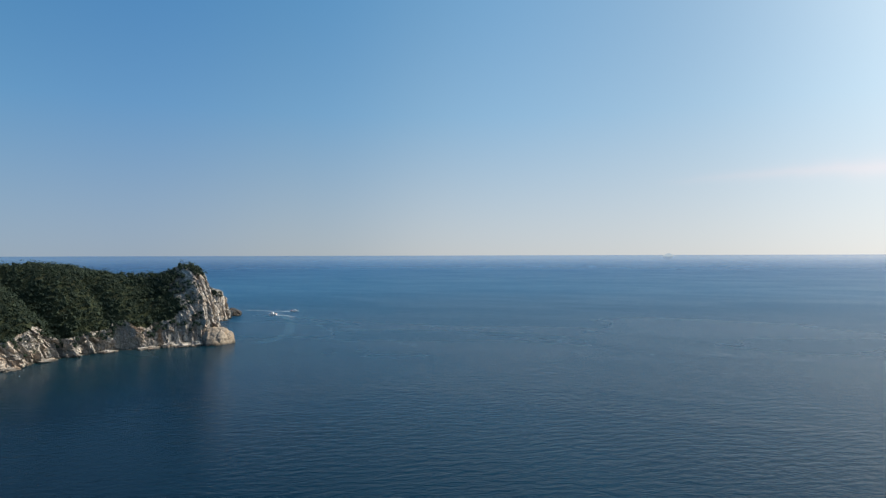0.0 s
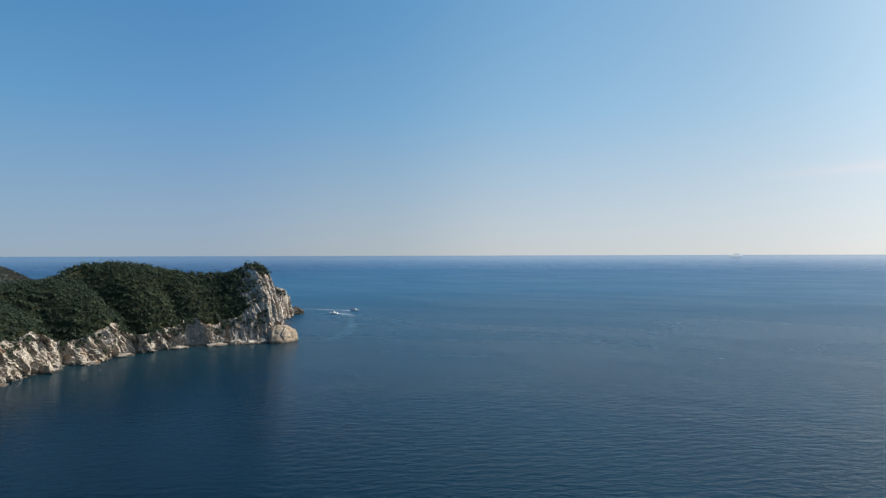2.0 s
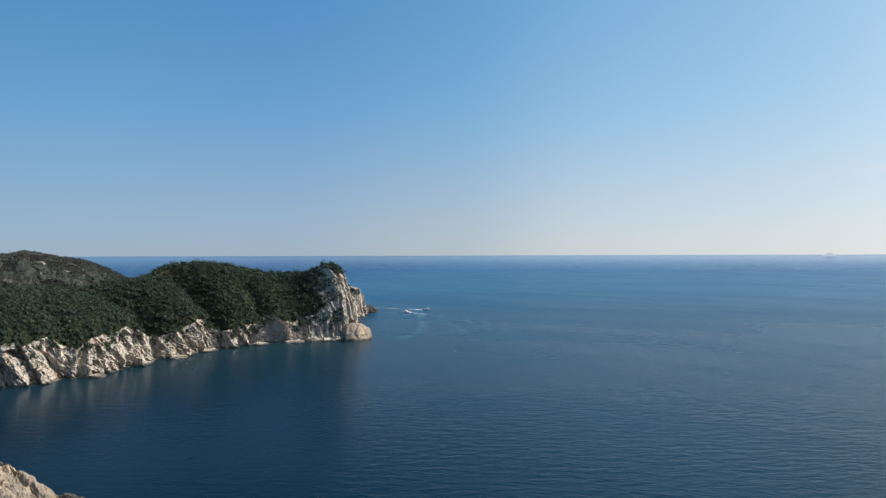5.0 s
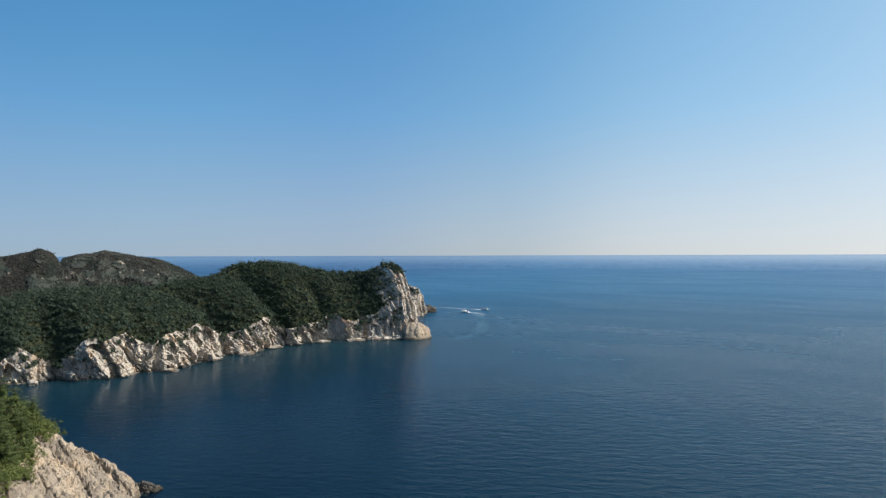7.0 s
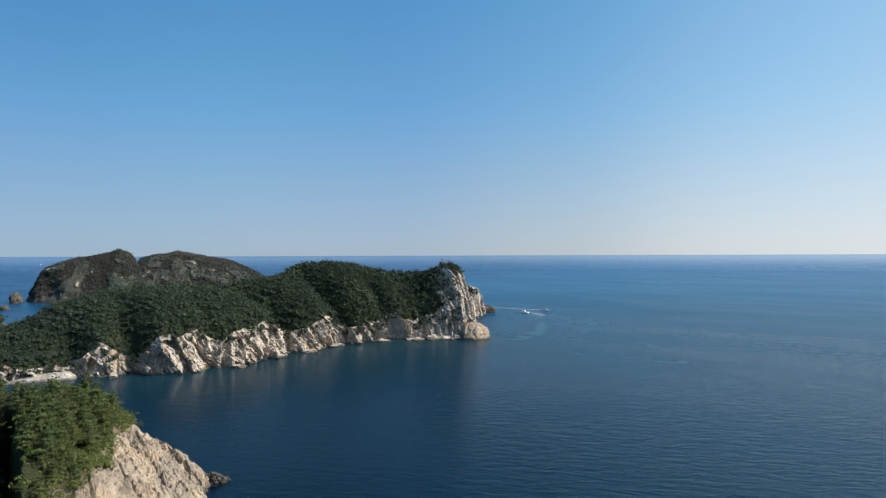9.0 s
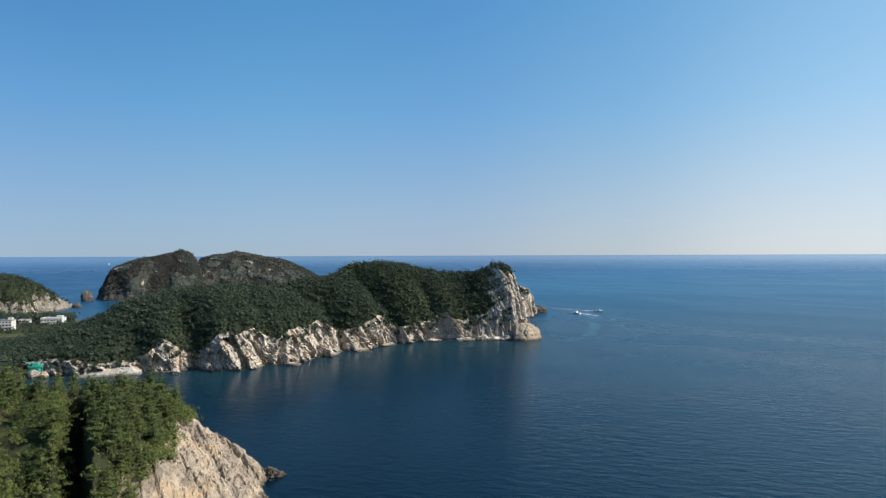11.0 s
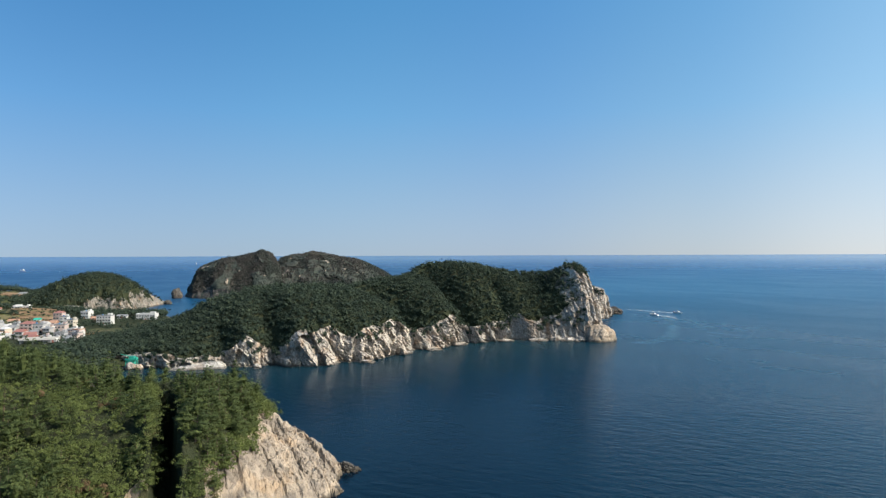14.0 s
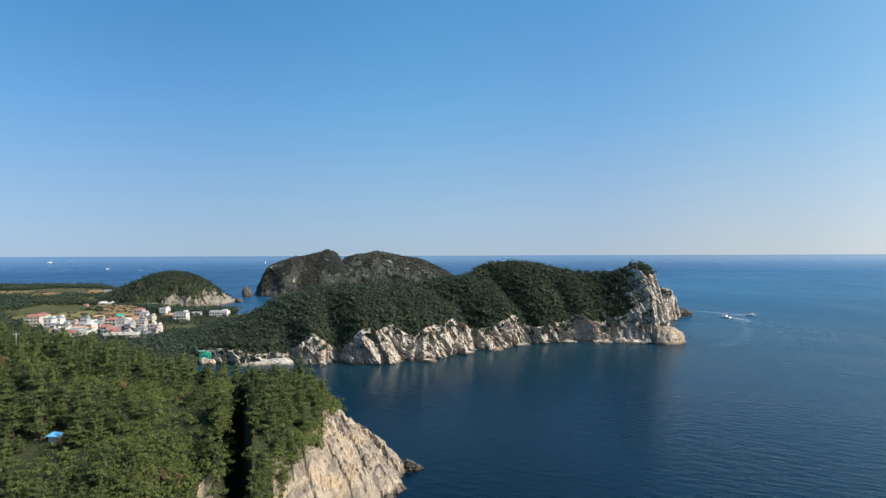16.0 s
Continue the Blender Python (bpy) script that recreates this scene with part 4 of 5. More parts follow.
def build_headland_woods():
    rng = np.random.default_rng(11)

    def keep(a, b):
        d = b - along(SHORE, a)
        lean = 0.30 * along(CLIFF, a)
        rocky = (a > 303) & (d < np.interp(a, (303, 308, 315, 345), (36, 46, 46, 26)))
        return (d > lean + 3.2) & (d < lean + 1.12 * np.interp(a, (278, 300, 325, 360), (78.0, 38.0, 32.0, 34.0)) + 4) & ~rocky & (a < 352)
    g = scatter(rng, (-70, -10, 352, 260), 2.25, keep)
    g = g + rng.normal(scale=0.8, size=g.shape)
    z = promontory_top(g[:, 0], g[:, 1]) - 0.5
    thin = np.where(g[:, 0] > 306, rng.random(len(g)) < 0.4, True)
    g, z = g[thin], z[thin]
    feet = np.array(PO) + g[:, :1] * np.array(PA) + g[:, 1:] * np.array(PB)
    feet[:, 2] = z
    woods("woodland", "dense dark green pine wood covering the headland", feet, rng.uniform(1.6, 3.6, len(feet)) + 3.0 * rng.random(len(feet)) ** 4, PINE_FAR, 12, leaves=50, leaf=0.255, lobes=4, tall=0.44, up=0.3, spread=0.6, heart=0.5)
    # bushes on the knob and the horn at the point
    tuft = np.concatenate([np.stack([rng.normal(173.5, 3.4, 60), rng.normal(527, 4.5, 60)], 1), np.stack([rng.normal(151, 3.4, 50), rng.normal(530, 5, 50)], 1), np.stack([rng.normal(239, 3.5, 20), rng.normal(671, 5, 20)], 1)])
    kp = np.array(NO) + tuft[:, :1] * np.array(NU) + tuft[:, 1:] * np.array(NV)
    rel = kp - np.array(PO)
    kp[:, 2] = promontory_top(rel @ np.array(PA), rel @ np.array(PB)) - 0.6
    kp[:, 2] += rng.uniform(-0.8, 0.5, len(kp))
    kp = kp[kp[:, 2] > 9]
    woods("bushes", "dark wind-clipped bushes on the rocky point", kp, rng.uniform(2.4, 4.6, len(kp)), PINE_FAR, 14, leaves=80, leaf=0.28, lobes=4, spread=0.65, heart=0.55)
    # bushes that spill over the cliff edge
    avals = np.arange(-30, 300, 0.8)
    avals = avals + rng.uniform(-0.8, 0.8, len(avals))
    hc, bc = along(CLIFF, avals), along(SHORE, avals)
    hang = np.array([noise.fractal(Vector((q * 0.06, 2.2, 0)), 0.9, 2, 3) for q in avals]) + np.interp(avals, (0, 170, 215, 275, 300), (0, 0, 0.3, 0.3, 0.0))
    f = 1.0 - rng.random(len(avals)) * np.clip(0.22 + hang * 0.7, 0.12, 0.85)
    pts = np.array(PO) + avals[:, None] * np.array(PA) + (bc + 0.3 * hc * f ** 1.25 + 0.5)[:, None] * np.array(PB)
    pts[:, 2] = hc * f - 0.8
    pts = pts[rng.random(len(pts)) < np.clip(0.38 + hang, 0.15, 0.85)]
    woods("bushes", "low bushes clinging to the cliff edge", pts, rng.uniform(1.6, 3.4, len(pts)), PINE_FAR, 13, leaves=48, leaf=0.35)


build_headland_woods()


def pine_shape(seed, tall=8.0, wide=3.1):
    """A pine's crown of layered needle pads: vertices and faces."""
    rng = np.random.default_rng(seed)
    cs, ns, ss, ts = [], [], [], []
    levels = 8
    lean = rng.normal(scale=0.25, size=2)
    for lv in range(levels):
        h = min(0.98, 0.26 + 0.72 * lv / (levels - 1) + rng.normal(scale=0.045))
        r = wide * min(1.0, 1.45 * (1.06 - h) ** 0.8) * rng.uniform(0.75, 1.1)
        arms = max(4, int(round(3 + r * 1.7)))
        a0 = rng.uniform(0, 6.28)
        for k in range(arms):
            az = a0 + 6.283 * k / arms + rng.normal(scale=0.2)
            length = r * rng.uniform(0.55, 1.25)
            n = max(7, int(length * 14))
            out = np.array([math.cos(az), math.sin(az), 0])
            side = np.array([-out[1], out[0], 0])
            droop, lift = rng.uniform(0.0, 0.6), rng.normal(scale=0.3)
            for f in np.linspace(0.25, 1.0, n):
                # flat fans of needles, widest two thirds of the way out
                fan = 0.42 * r * math.sin(min(1.0, f * 0.9 + 0.1) * math.pi) + 0.12
                c = out * length * f + side * rng.normal(scale=fan * 0.55) + np.array([lean[0] * h * 3, lean[1] * h * 3, tall * h + lift + 0.22 * length * f - droop * (f * length / 3) ** 2 + rng.normal(scale=0.11)])
                cs.append(c)
                ns.append(out * 0.5 + np.array([0, 0, 0.9]) + rng.normal(scale=0.27, size=3))
                ts.append(out + rng.normal(scale=0.5, size=3))
                ss.append(rng.uniform(0.13, 0.23))
    c, n, t, s = np.array(cs), np.array(ns), np.array(ts), np.array(ss)[:, None]
    n /= np.linalg.norm(n, axis=1, keepdims=True)
    b = np.cross(n, t)
    b /= np.linalg.norm(b, axis=1, keepdims=True)
    t = np.cross(b, n)
    q = np.stack([c - t * s * 1.5, c + b * s * 0.6 - n * s * 0.15, c + t * s * 1.7 - n * s * 0.35, c - b * s * 0.6 - n * s * 0.15], 1).reshape(-1, 3)
    f1 = np.arange(len(c) * 4).reshape(-1, 4)
    core = HEART_V * np.array([wide * 0.3, wide * 0.3, tall * 0.28]) + np.array([lean[0] * 1.6, lean[1] * 1.6, tall * 0.55])
    return np.concatenate([q, core]), f1.tolist() + (HEART_F + len(q)).tolist()


PINE_SHAPES = [pine_shape(100 + k, tall, wide) for k, (tall, wide) in enumerate(((9.4, 3.0), (8.6, 3.2), (10.2, 2.8), (7.8, 2.9), (9.0, 3.4), (6.8, 2.6)))]


def pine_tree(shape, tall, label):
    root = new("pine_tree")
    tagged(root, label, "tree", group="pines on the cape")
    v, f = shape
    crown = new("crown", mesh_of("crown", v, f, [PINE]))
    crown.parent = root
    bm = bmesh.new()
    rod(bm, (0, 0, -0.6), (0.1, 0.05, tall * 0.45), 0.2, 0.13)
    rod(bm, (0.1, 0.05, tall * 0.43), (0.0, 0.0, tall * 0.93), 0.13, 0.04)
    for k in range(5):
        az = k * 1.9
        rod(bm, (0.05, 0, tall * (0.3 + 0.1 * k)), (math.cos(az) * 1.5, math.sin(az) * 1.5, tall * (0.36 + 0.1 * k)), 0.06, 0.02, 4)
    part("trunk", bm, BARK, root)
    return root


def joined_pines(name, label, feet, scale, rng, shapes, material):
    vs, fs, o = [], [], 0
    for p, s in zip(feet, scale):
        v, f = shapes[rng.integers(len(shapes))]
        a = rng.uniform(0, 6.28)
        c, d = math.cos(a) * s, math.sin(a) * s
        vs.append(np.stack([v[:, 0] * c - v[:, 1] * d, v[:, 0] * d + v[:, 1] * c, v[:, 2] * s], 1) + p)
        fs.extend([[i + o for i in q] for q in f])
        o += len(v)
    return tagged(new(name, mesh_of(name, np.concatenate(vs), fs, [material])), label, "woodland", kind="stuff")


def cape_open(u, v):
    """Where the cape carries soil and wood."""
    z = cape_height(u, v)
    line = -0.334 * v
    lip = (v < 156) & (u - line > -11) & (u - line < 0) & (np.sin(v * 0.9) + np.sin(v * 0.37 + u) < 0.7)
    return ~lip & (z > 4.0) & (u < along(N_WOOD, v)) & ((u - line < -3.2) | (u - line > 3.4) | (v > 204)) & (v < 292)


def n_rows(g):
    """Places on the cape's ground at rows of u and v."""
    p = np.array(NO) + g[:, :1] * np.array(NU) + g[:, 1:2] * np.array(NV)
    p[:, 2] = cape_height(g[:, 0], g[:, 1]) - 0.3
    return p


def build_cape_woods():
    rng = np.random.default_rng(21)
    g = np.concatenate([scatter(rng, (-300, 108, -28, 292), 4.05, lambda u, v: cape_open(u, v) & (u < -0.334 * v)), scatter(rng, (-80, 125, -28, 250), 3.2, lambda u, v: cape_open(u, v) & (u >= -0.334 * v))])
    # a clearing in front of the hut
    g = g[~((g[:, 0] > -107.0) & (g[:, 0] < -98.0) & (g[:, 1] > 158) & (g[:, 1] < 168))]
    z = cape_height(g[:, 0], g[:, 1])
    feet = np.array(NO) + g[:, :1] * np.array(NU) + g[:, 1:] * np.array(NV)
    feet[:, 2] = z - 0.3
    scale = rng.uniform(0.6, 1.02, len(g)) + 0.5 * rng.random(len(g)) ** 3
    edge = np.minimum(along(N_WOOD, g[:, 1]) - g[:, 0], np.abs(g[:, 0] + 0.334 * g[:, 1]))
    scale *= np.interp(edge, (0, 3, 7), (0.68, 0.9, 1.0)) * np.where(g[:, 0] > -0.334 * g[:, 1], 0.88, 1.0)
    scale = np.where((g[:, 0] > -0.334 * g[:, 1]) & (g[:, 1] > 208), scale * 0.58, scale)
    brink = g[:, 0] + 0.334 * g[:, 1]
    scale = np.where((brink > 0) & (brink < 7) & (g[:, 1] < 190), scale * 0.72, scale)
    g = np.concatenate([g, [(-144.5, 202), (-141, 203.5), (-147, 204.5), (-138, 200), (-80, 203), (-76, 200), (-72.5, 203), (-74, 206), (-78, 207), (-83, 206)]])
    more = n_rows(g[-10:])
    feet, scale = np.concatenate([feet, more]), np.concatenate([scale, (0.95, 0.9, 0.9, 0.85, 1.05, 1.0, 1.0, 1.1, 1.05, 0.95)])
    # broad-leaved thickets between the pines, west of the cleft
    patch = np.array([noise.fractal(Vector((a * 0.05, b * 0.07, 8.8)), 0.9, 2, 3) for a, b in g])
    west = g[:, 0] + 0.334 * g[:, 1] < 0
    glade = ((g[:, 0] + 97) / 17) ** 2 + ((g[:, 1] - 182) / 13) ** 2 < 1
    shrub = west & ((glade & (rng.random(len(g)) < 0.8)) | (patch > 0.33) | (rng.random(len(g)) < 0.05)) & (g[:, 1] < 206)
    rim = g[:, 0] + 0.334 * g[:, 1]
    shrub |= (rim > -24) & (rim < -3) & (g[:, 1] < 172) & (rng.random(len(g)) < 0.75)
    shrub |= (rim > -50) & (rim < -3) & (g[:, 1] < 194) & (patch > -0.08) & (rng.random(len(g)) < 0.7)
    near = ~shrub & (g[:, 0] > -150) & (g[:, 1] < 212)
    rank = np.where(near)[0]
    rank = rank[np.argsort(g[rank, 1] + 0.6 * np.abs(g[rank, 0] + 60))][:300]
    things = np.zeros(len(g), bool)
    things[rank] = True
    kinds = [pine_tree(sh, t, lab) for sh, t, lab in zip(PINE_SHAPES, (9.4, 8.6, 10.2, 7.8, 9.0, 6.8), (
        "green pine with layered needle boughs on the cape", "broad green pine with spreading boughs on the cape", "tall slender green pine on the cape",
        "young green pine on the cape slope", "wide-crowned pine with flat boughs on the cape", "small bushy pine on the cape"))]
    for n, i in enumerate(np.where(things)[0]):
        m = pose(*feet[i], rng.normal(scale=2.5), rng.normal(scale=2.5), rng.uniform(0, 360)) @ Matrix.Scale(scale[i], 4)
        if n < len(kinds):
            kinds[n].matrix_basis = m
        else:
            c = copy_thing(kinds[n % len(kinds)], m)
            c.matrix_basis = m
    rest = ~things & ~shrub & (g[:, 0] > -165) & (g[:, 1] < 224)
    back = ~things & ~shrub & ~rest
    coarse = [(v[:-len(HEART_V)].reshape(-1, 4, 3)[::3].reshape(-1, 3), np.arange(len(v[:-len(HEART_V)].reshape(-1, 4, 3)[::3]) * 4).reshape(-1, 4).tolist()) for v, f in PINE_SHAPES]
    half = [(np.concatenate([v[:-len(HEART_V)].reshape(-1, 4, 3)[::2].reshape(-1, 3), v[-len(HEART_V):]]), np.arange(len(v[:-len(HEART_V)].reshape(-1, 4, 3)[::2]) * 4).reshape(-1, 4).tolist() + (HEART_F + len(v[:-len(HEART_V)].reshape(-1, 4, 3)[::2]) * 4).tolist()) for v, f in PINE_SHAPES]
    far = rest & ((g[:, 1] > 184) | (g[:, 0] < -130))
    joined_pines("woodland", "pine wood on the slope of the cape", feet[rest & ~far], scale[rest & ~far], rng, half, PINE)
    joined_pines("woodland", "pine wood on the back of the cape", feet[far], scale[far], rng, half, PINE)
    joined_pines("woodland", "pine wood behind the brow of the cape", feet[back][::4], scale[back][::4], rng, coarse, PINE)
    woods("thicket", "light green broad-leaved thicket among the pines", feet[shrub], rng.uniform(2.6, 4.6, shrub.sum()), SHRUB, 23, leaves=300, leaf=0.12, lobes=6, spread=0.85, up=0.25, heart=0.3)
    # bushes along the western lip of the cleft
    lv = rng.uniform(124, 208, 170)
    lu = -0.334 * lv - rng.uniform(2.6, 7.0, 170)
    lf = np.array(NO) + lu[:, None] * np.array(NU) + lv[:, None] * np.array(NV)
    lf[:, 2] = cape_height(lu - 0.8, lv) - 0.6
    bare_lip = (lv < 162) & (rng.random(170) < 0.7)
    woods("bushes", "bushes along the lip of the dark cleft", lf[~bare_lip], rng.uniform(1.6, 3.4, (~bare_lip).sum()), SHRUB, 26, leaves=220, leaf=0.11, lobes=4, spread=0.75, heart=0.35)
    # low bushes along the edge of the bare slab
    ev = rng.uniform(146, 206, 150)
    eu = along(N_WOOD, ev) - rng.uniform(-0.8, 4.0, 150)
    ef = np.array(NO) + eu[:, None] * np.array(NU) + ev[:, None] * np.array(NV)
    ef[:, 2] = cape_height(eu, ev) - 0.5
    woods("bushes", "low bushes at the edge of the bare slab", ef, rng.uniform(1.3, 3.0, 150), SHRUB, 27, leaves=220, leaf=0.11, lobes=4, spread=0.75, heart=0.35)
    # bushes on the ridge above the slab
    eu, ev = rng.uniform(-44, -36, 50), rng.uniform(203, 214, 50)
    ridge = n_rows(np.stack([eu, ev], 1))
    ridge = ridge[ridge[:, 2] > 9]
    woods("bushes", "wind-clipped bushes on the ridge of the cape", ridge, rng.uniform(1.4, 2.8, len(ridge)), SHRUB, 28, leaves=220, leaf=0.11, lobes=4, spread=0.75, heart=0.35)
    # undergrowth
    h = scatter(rng, (-175, 108, -30, 210), 3.1, lambda u, v: cape_open(u, v))
    h = h[rng.random(len(h)) < 0.4]
    ft = np.array(NO) + h[:, :1] * np.array(NU) + h[:, 1:] * np.array(NV)
    ft[:, 2] = cape_height(h[:, 0], h[:, 1]) + 0.4
    h2 = scatter(rng, (-90, 116, -42, 168), 2.0, cape_open)
    h = np.concatenate([h, h2])
    f2 = np.array(NO) + h2[:, :1] * np.array(NU) + h2[:, 1:] * np.array(NV)
    f2[:, 2] = cape_height(h2[:, 0], h2[:, 1]) + 0.2
    ft = np.concatenate([ft, f2])
    dry = np.array([noise.fractal(Vector((a * 0.07, b * 0.09, 1.8)), 0.9, 2, 3) for a, b in h]) > 0.43
    woods("undergrowth", "low green undergrowth between the pines", ft[~dry], rng.uniform(1.6, 2.8, (~dry).sum()), SHRUB, 24, leaves=100, leaf=0.14, lobes=4, spread=0.8, up=0.25, heart=0.3)
    woods("dry_brush", "brown dry brush between the pines", ft[dry], rng.uniform(1.6, 3.2, dry.sum()), DRY, 25, leaves=90, leaf=0.15)


build_cape_woods()


def build_lowland_woods():
    rng = np.random.default_rng(31)
    g = scatter(rng, (-900, 230, -130, 1040), 5.2, lambda u, v: u < 9e9)
    pts = np.array(NO) + g[:, :1] * np.array(NU) + g[:, 1:] * np.array(NV)
    z = low_height(pts[:, 0], pts[:, 1])
    pts[:, 2] = z
    u, v = g[:, 0], g[:, 1]
    px = u / v * 1094
    village = (v > 488) & (v < 700) & (px > -770) & (px < -330) & (z < 22)
    hill = (np.hypot(u + 376, v - 872) < 100) & (z > 14)
    field = worked(u, v, 4.0) | (worked(u, v, 30.0) & (v > 790))
    ok = (z > 2.5) & (~village | (rng.random(len(z)) < 0.25)) & (~field | (rng.random(len(z)) < 0.04))
    ok &= ~((v > 462) & (v < 500) & (px > -620) & (px < -520))
    ok &= ~((v > 770) & (u > -440) & (z < 17))
    ok &= ~((v < 500) & (px < -560)) & (px > -815)
    hedge_u = rng.uniform(-410, -312, 150)
    row = rng.integers(0, 5, 150)
    hedge_v = np.array((746, 724, 712, 690, 662))[row] + (hedge_u + 362) * -0.25 + rng.normal(scale=1.6, size=150)
    hp = np.array(NO) + hedge_u[:, None] * np.array(NU) + hedge_v[:, None] * np.array(NV)
    hp[:, 2] = low_height(hp[:, 0], hp[:, 1]) + 0.6
    woods("hedge", "low dark hedges between the terraced fields", hp, rng.uniform(1.2, 2.6, 150), PINE_FAR, 34, leaves=36, leaf=0.3, heart=0.5)
    small = (village | worked(u, v, 45.0) )[ok & ~hill]
    ok &= ~hill
    pts = pts[ok]
    k = scatter(rng, (-470, 790, -285, 965), 4.2, lambda a, c: np.hypot(a + 376, c - 872) < 98)
    kp = np.array(NO) + k[:, :1] * np.array(NU) + k[:, 1:] * np.array(NV)
    kp[:, 2] = low_height(kp[:, 0], kp[:, 1])
    kp = kp[kp[:, 2] > np.interp(k[:, 0], (-400, -350, -316), (7, 13, 23)) + rng.normal(scale=3.0, size=len(k)) - 14 * (rng.random(len(k)) < 0.5)]
    woods("woodland", "low windswept wood on the round hill", kp, rng.uniform(2.6, 5.2, len(kp)), PINE_FAR, 33, leaves=48, leaf=0.38, up=0.5, lobes=4, spread=0.65, heart=0.5)
    woods("woodland", "mixed dark woodland on the village hills", pts, np.where(small, 0.55, 1.0) * rng.uniform(4.4, 8.0, len(pts)), PINE_FAR, 32, leaves=40, leaf=0.42, up=0.5, lobes=4, spread=0.65, heart=0.5)


build_lowland_woods()


# ---------------------------------------------------------------- heath of the islands
def build_heath(profile, v0, front, shift, seed, count):
    rng = np.random.default_rng(seed)
    u = rng.uniform(profile[0][0] + 6, profile[-1][0] - 6, count)
    w = -rng.random(count) ** 1.3 * 0.93
    hr = along(profile, u)
    z = -2 + (hr + 2) * np.sin((1 + w) * math.pi / 2) ** 0.8
    v = v0 + w * front * np.clip(hr / 60, 0.12, 1.1)
    v = v - vnoise(np.stack([u, v, z], 1) + shift, 0.02, 3) * 8 * np.clip(z / 10, 0, 1)
    patch = np.array([noise.fractal(Vector((a * 0.03, c * 0.05, seed)), 0.9, 2, 3) for a, c in zip(u, z)])
    ok = (z > 11 + 8 * patch) & (patch > -0.62)
    feet = (np.array(NO) + u[:, None] * np.array(NU) + v[:, None] * np.array(NV))[ok]
    feet[:, 2] = z[ok] - 0.8
    woods("heath", "dark heath and low scrub covering the island", feet, rng.uniform(1.5, 3.3, ok.sum()), HEATH, seed, leaves=8, leaf=0.6, lobes=1, up=0.5, spread=0.9)


build_heath(WEST_ISLE, 1130, 70, 3.1, 41, 6400)
build_heath(EAST_ISLE, 1270, 110, 9.7, 42, 6400)


# ---------------------------------------------------------------- village
def low_at(u, v):
    p = n_world(u, v, 0)
    return float(low_height(np.array([p.x]), np.array([p.y]))[0])


WINDOW = {}


def window_mesh(w, h):
    """The meshes of a window's frame and of its pane, shared between windows of one size."""
    key = (round(w, 2), round(h, 2))
    if key not in WINDOW:
        pair = []
        for name, bm, mat in (("window", boxes((-w / 2, -0.09, 0, -w / 2 + 0.08, 0.06, h), (w / 2 - 0.08, -0.09, 0, w / 2, 0.06, h), (-w / 2 + 0.08, -0.09, 0, w / 2 - 0.08, 0.06, 0.08), (-w / 2 + 0.08, -0.09, h - 0.08, w / 2 - 0.08, 0.06, h), (-0.04, -0.085, 0.08, 0.04, 0.06, h - 0.08)), STEEL),
                              ("pane", boxes((-w / 2 + 0.08, -0.04, 0.08, w / 2 - 0.08, 0.0, h - 0.08)), GLASS)):
            me = bpy.data.meshes.new(name)
            bm.to_mesh(me)
            bm.free()
            me.materials.append(mat)
            pair.append(me)
        WINDOW[key] = pair
    return WINDOW[key]


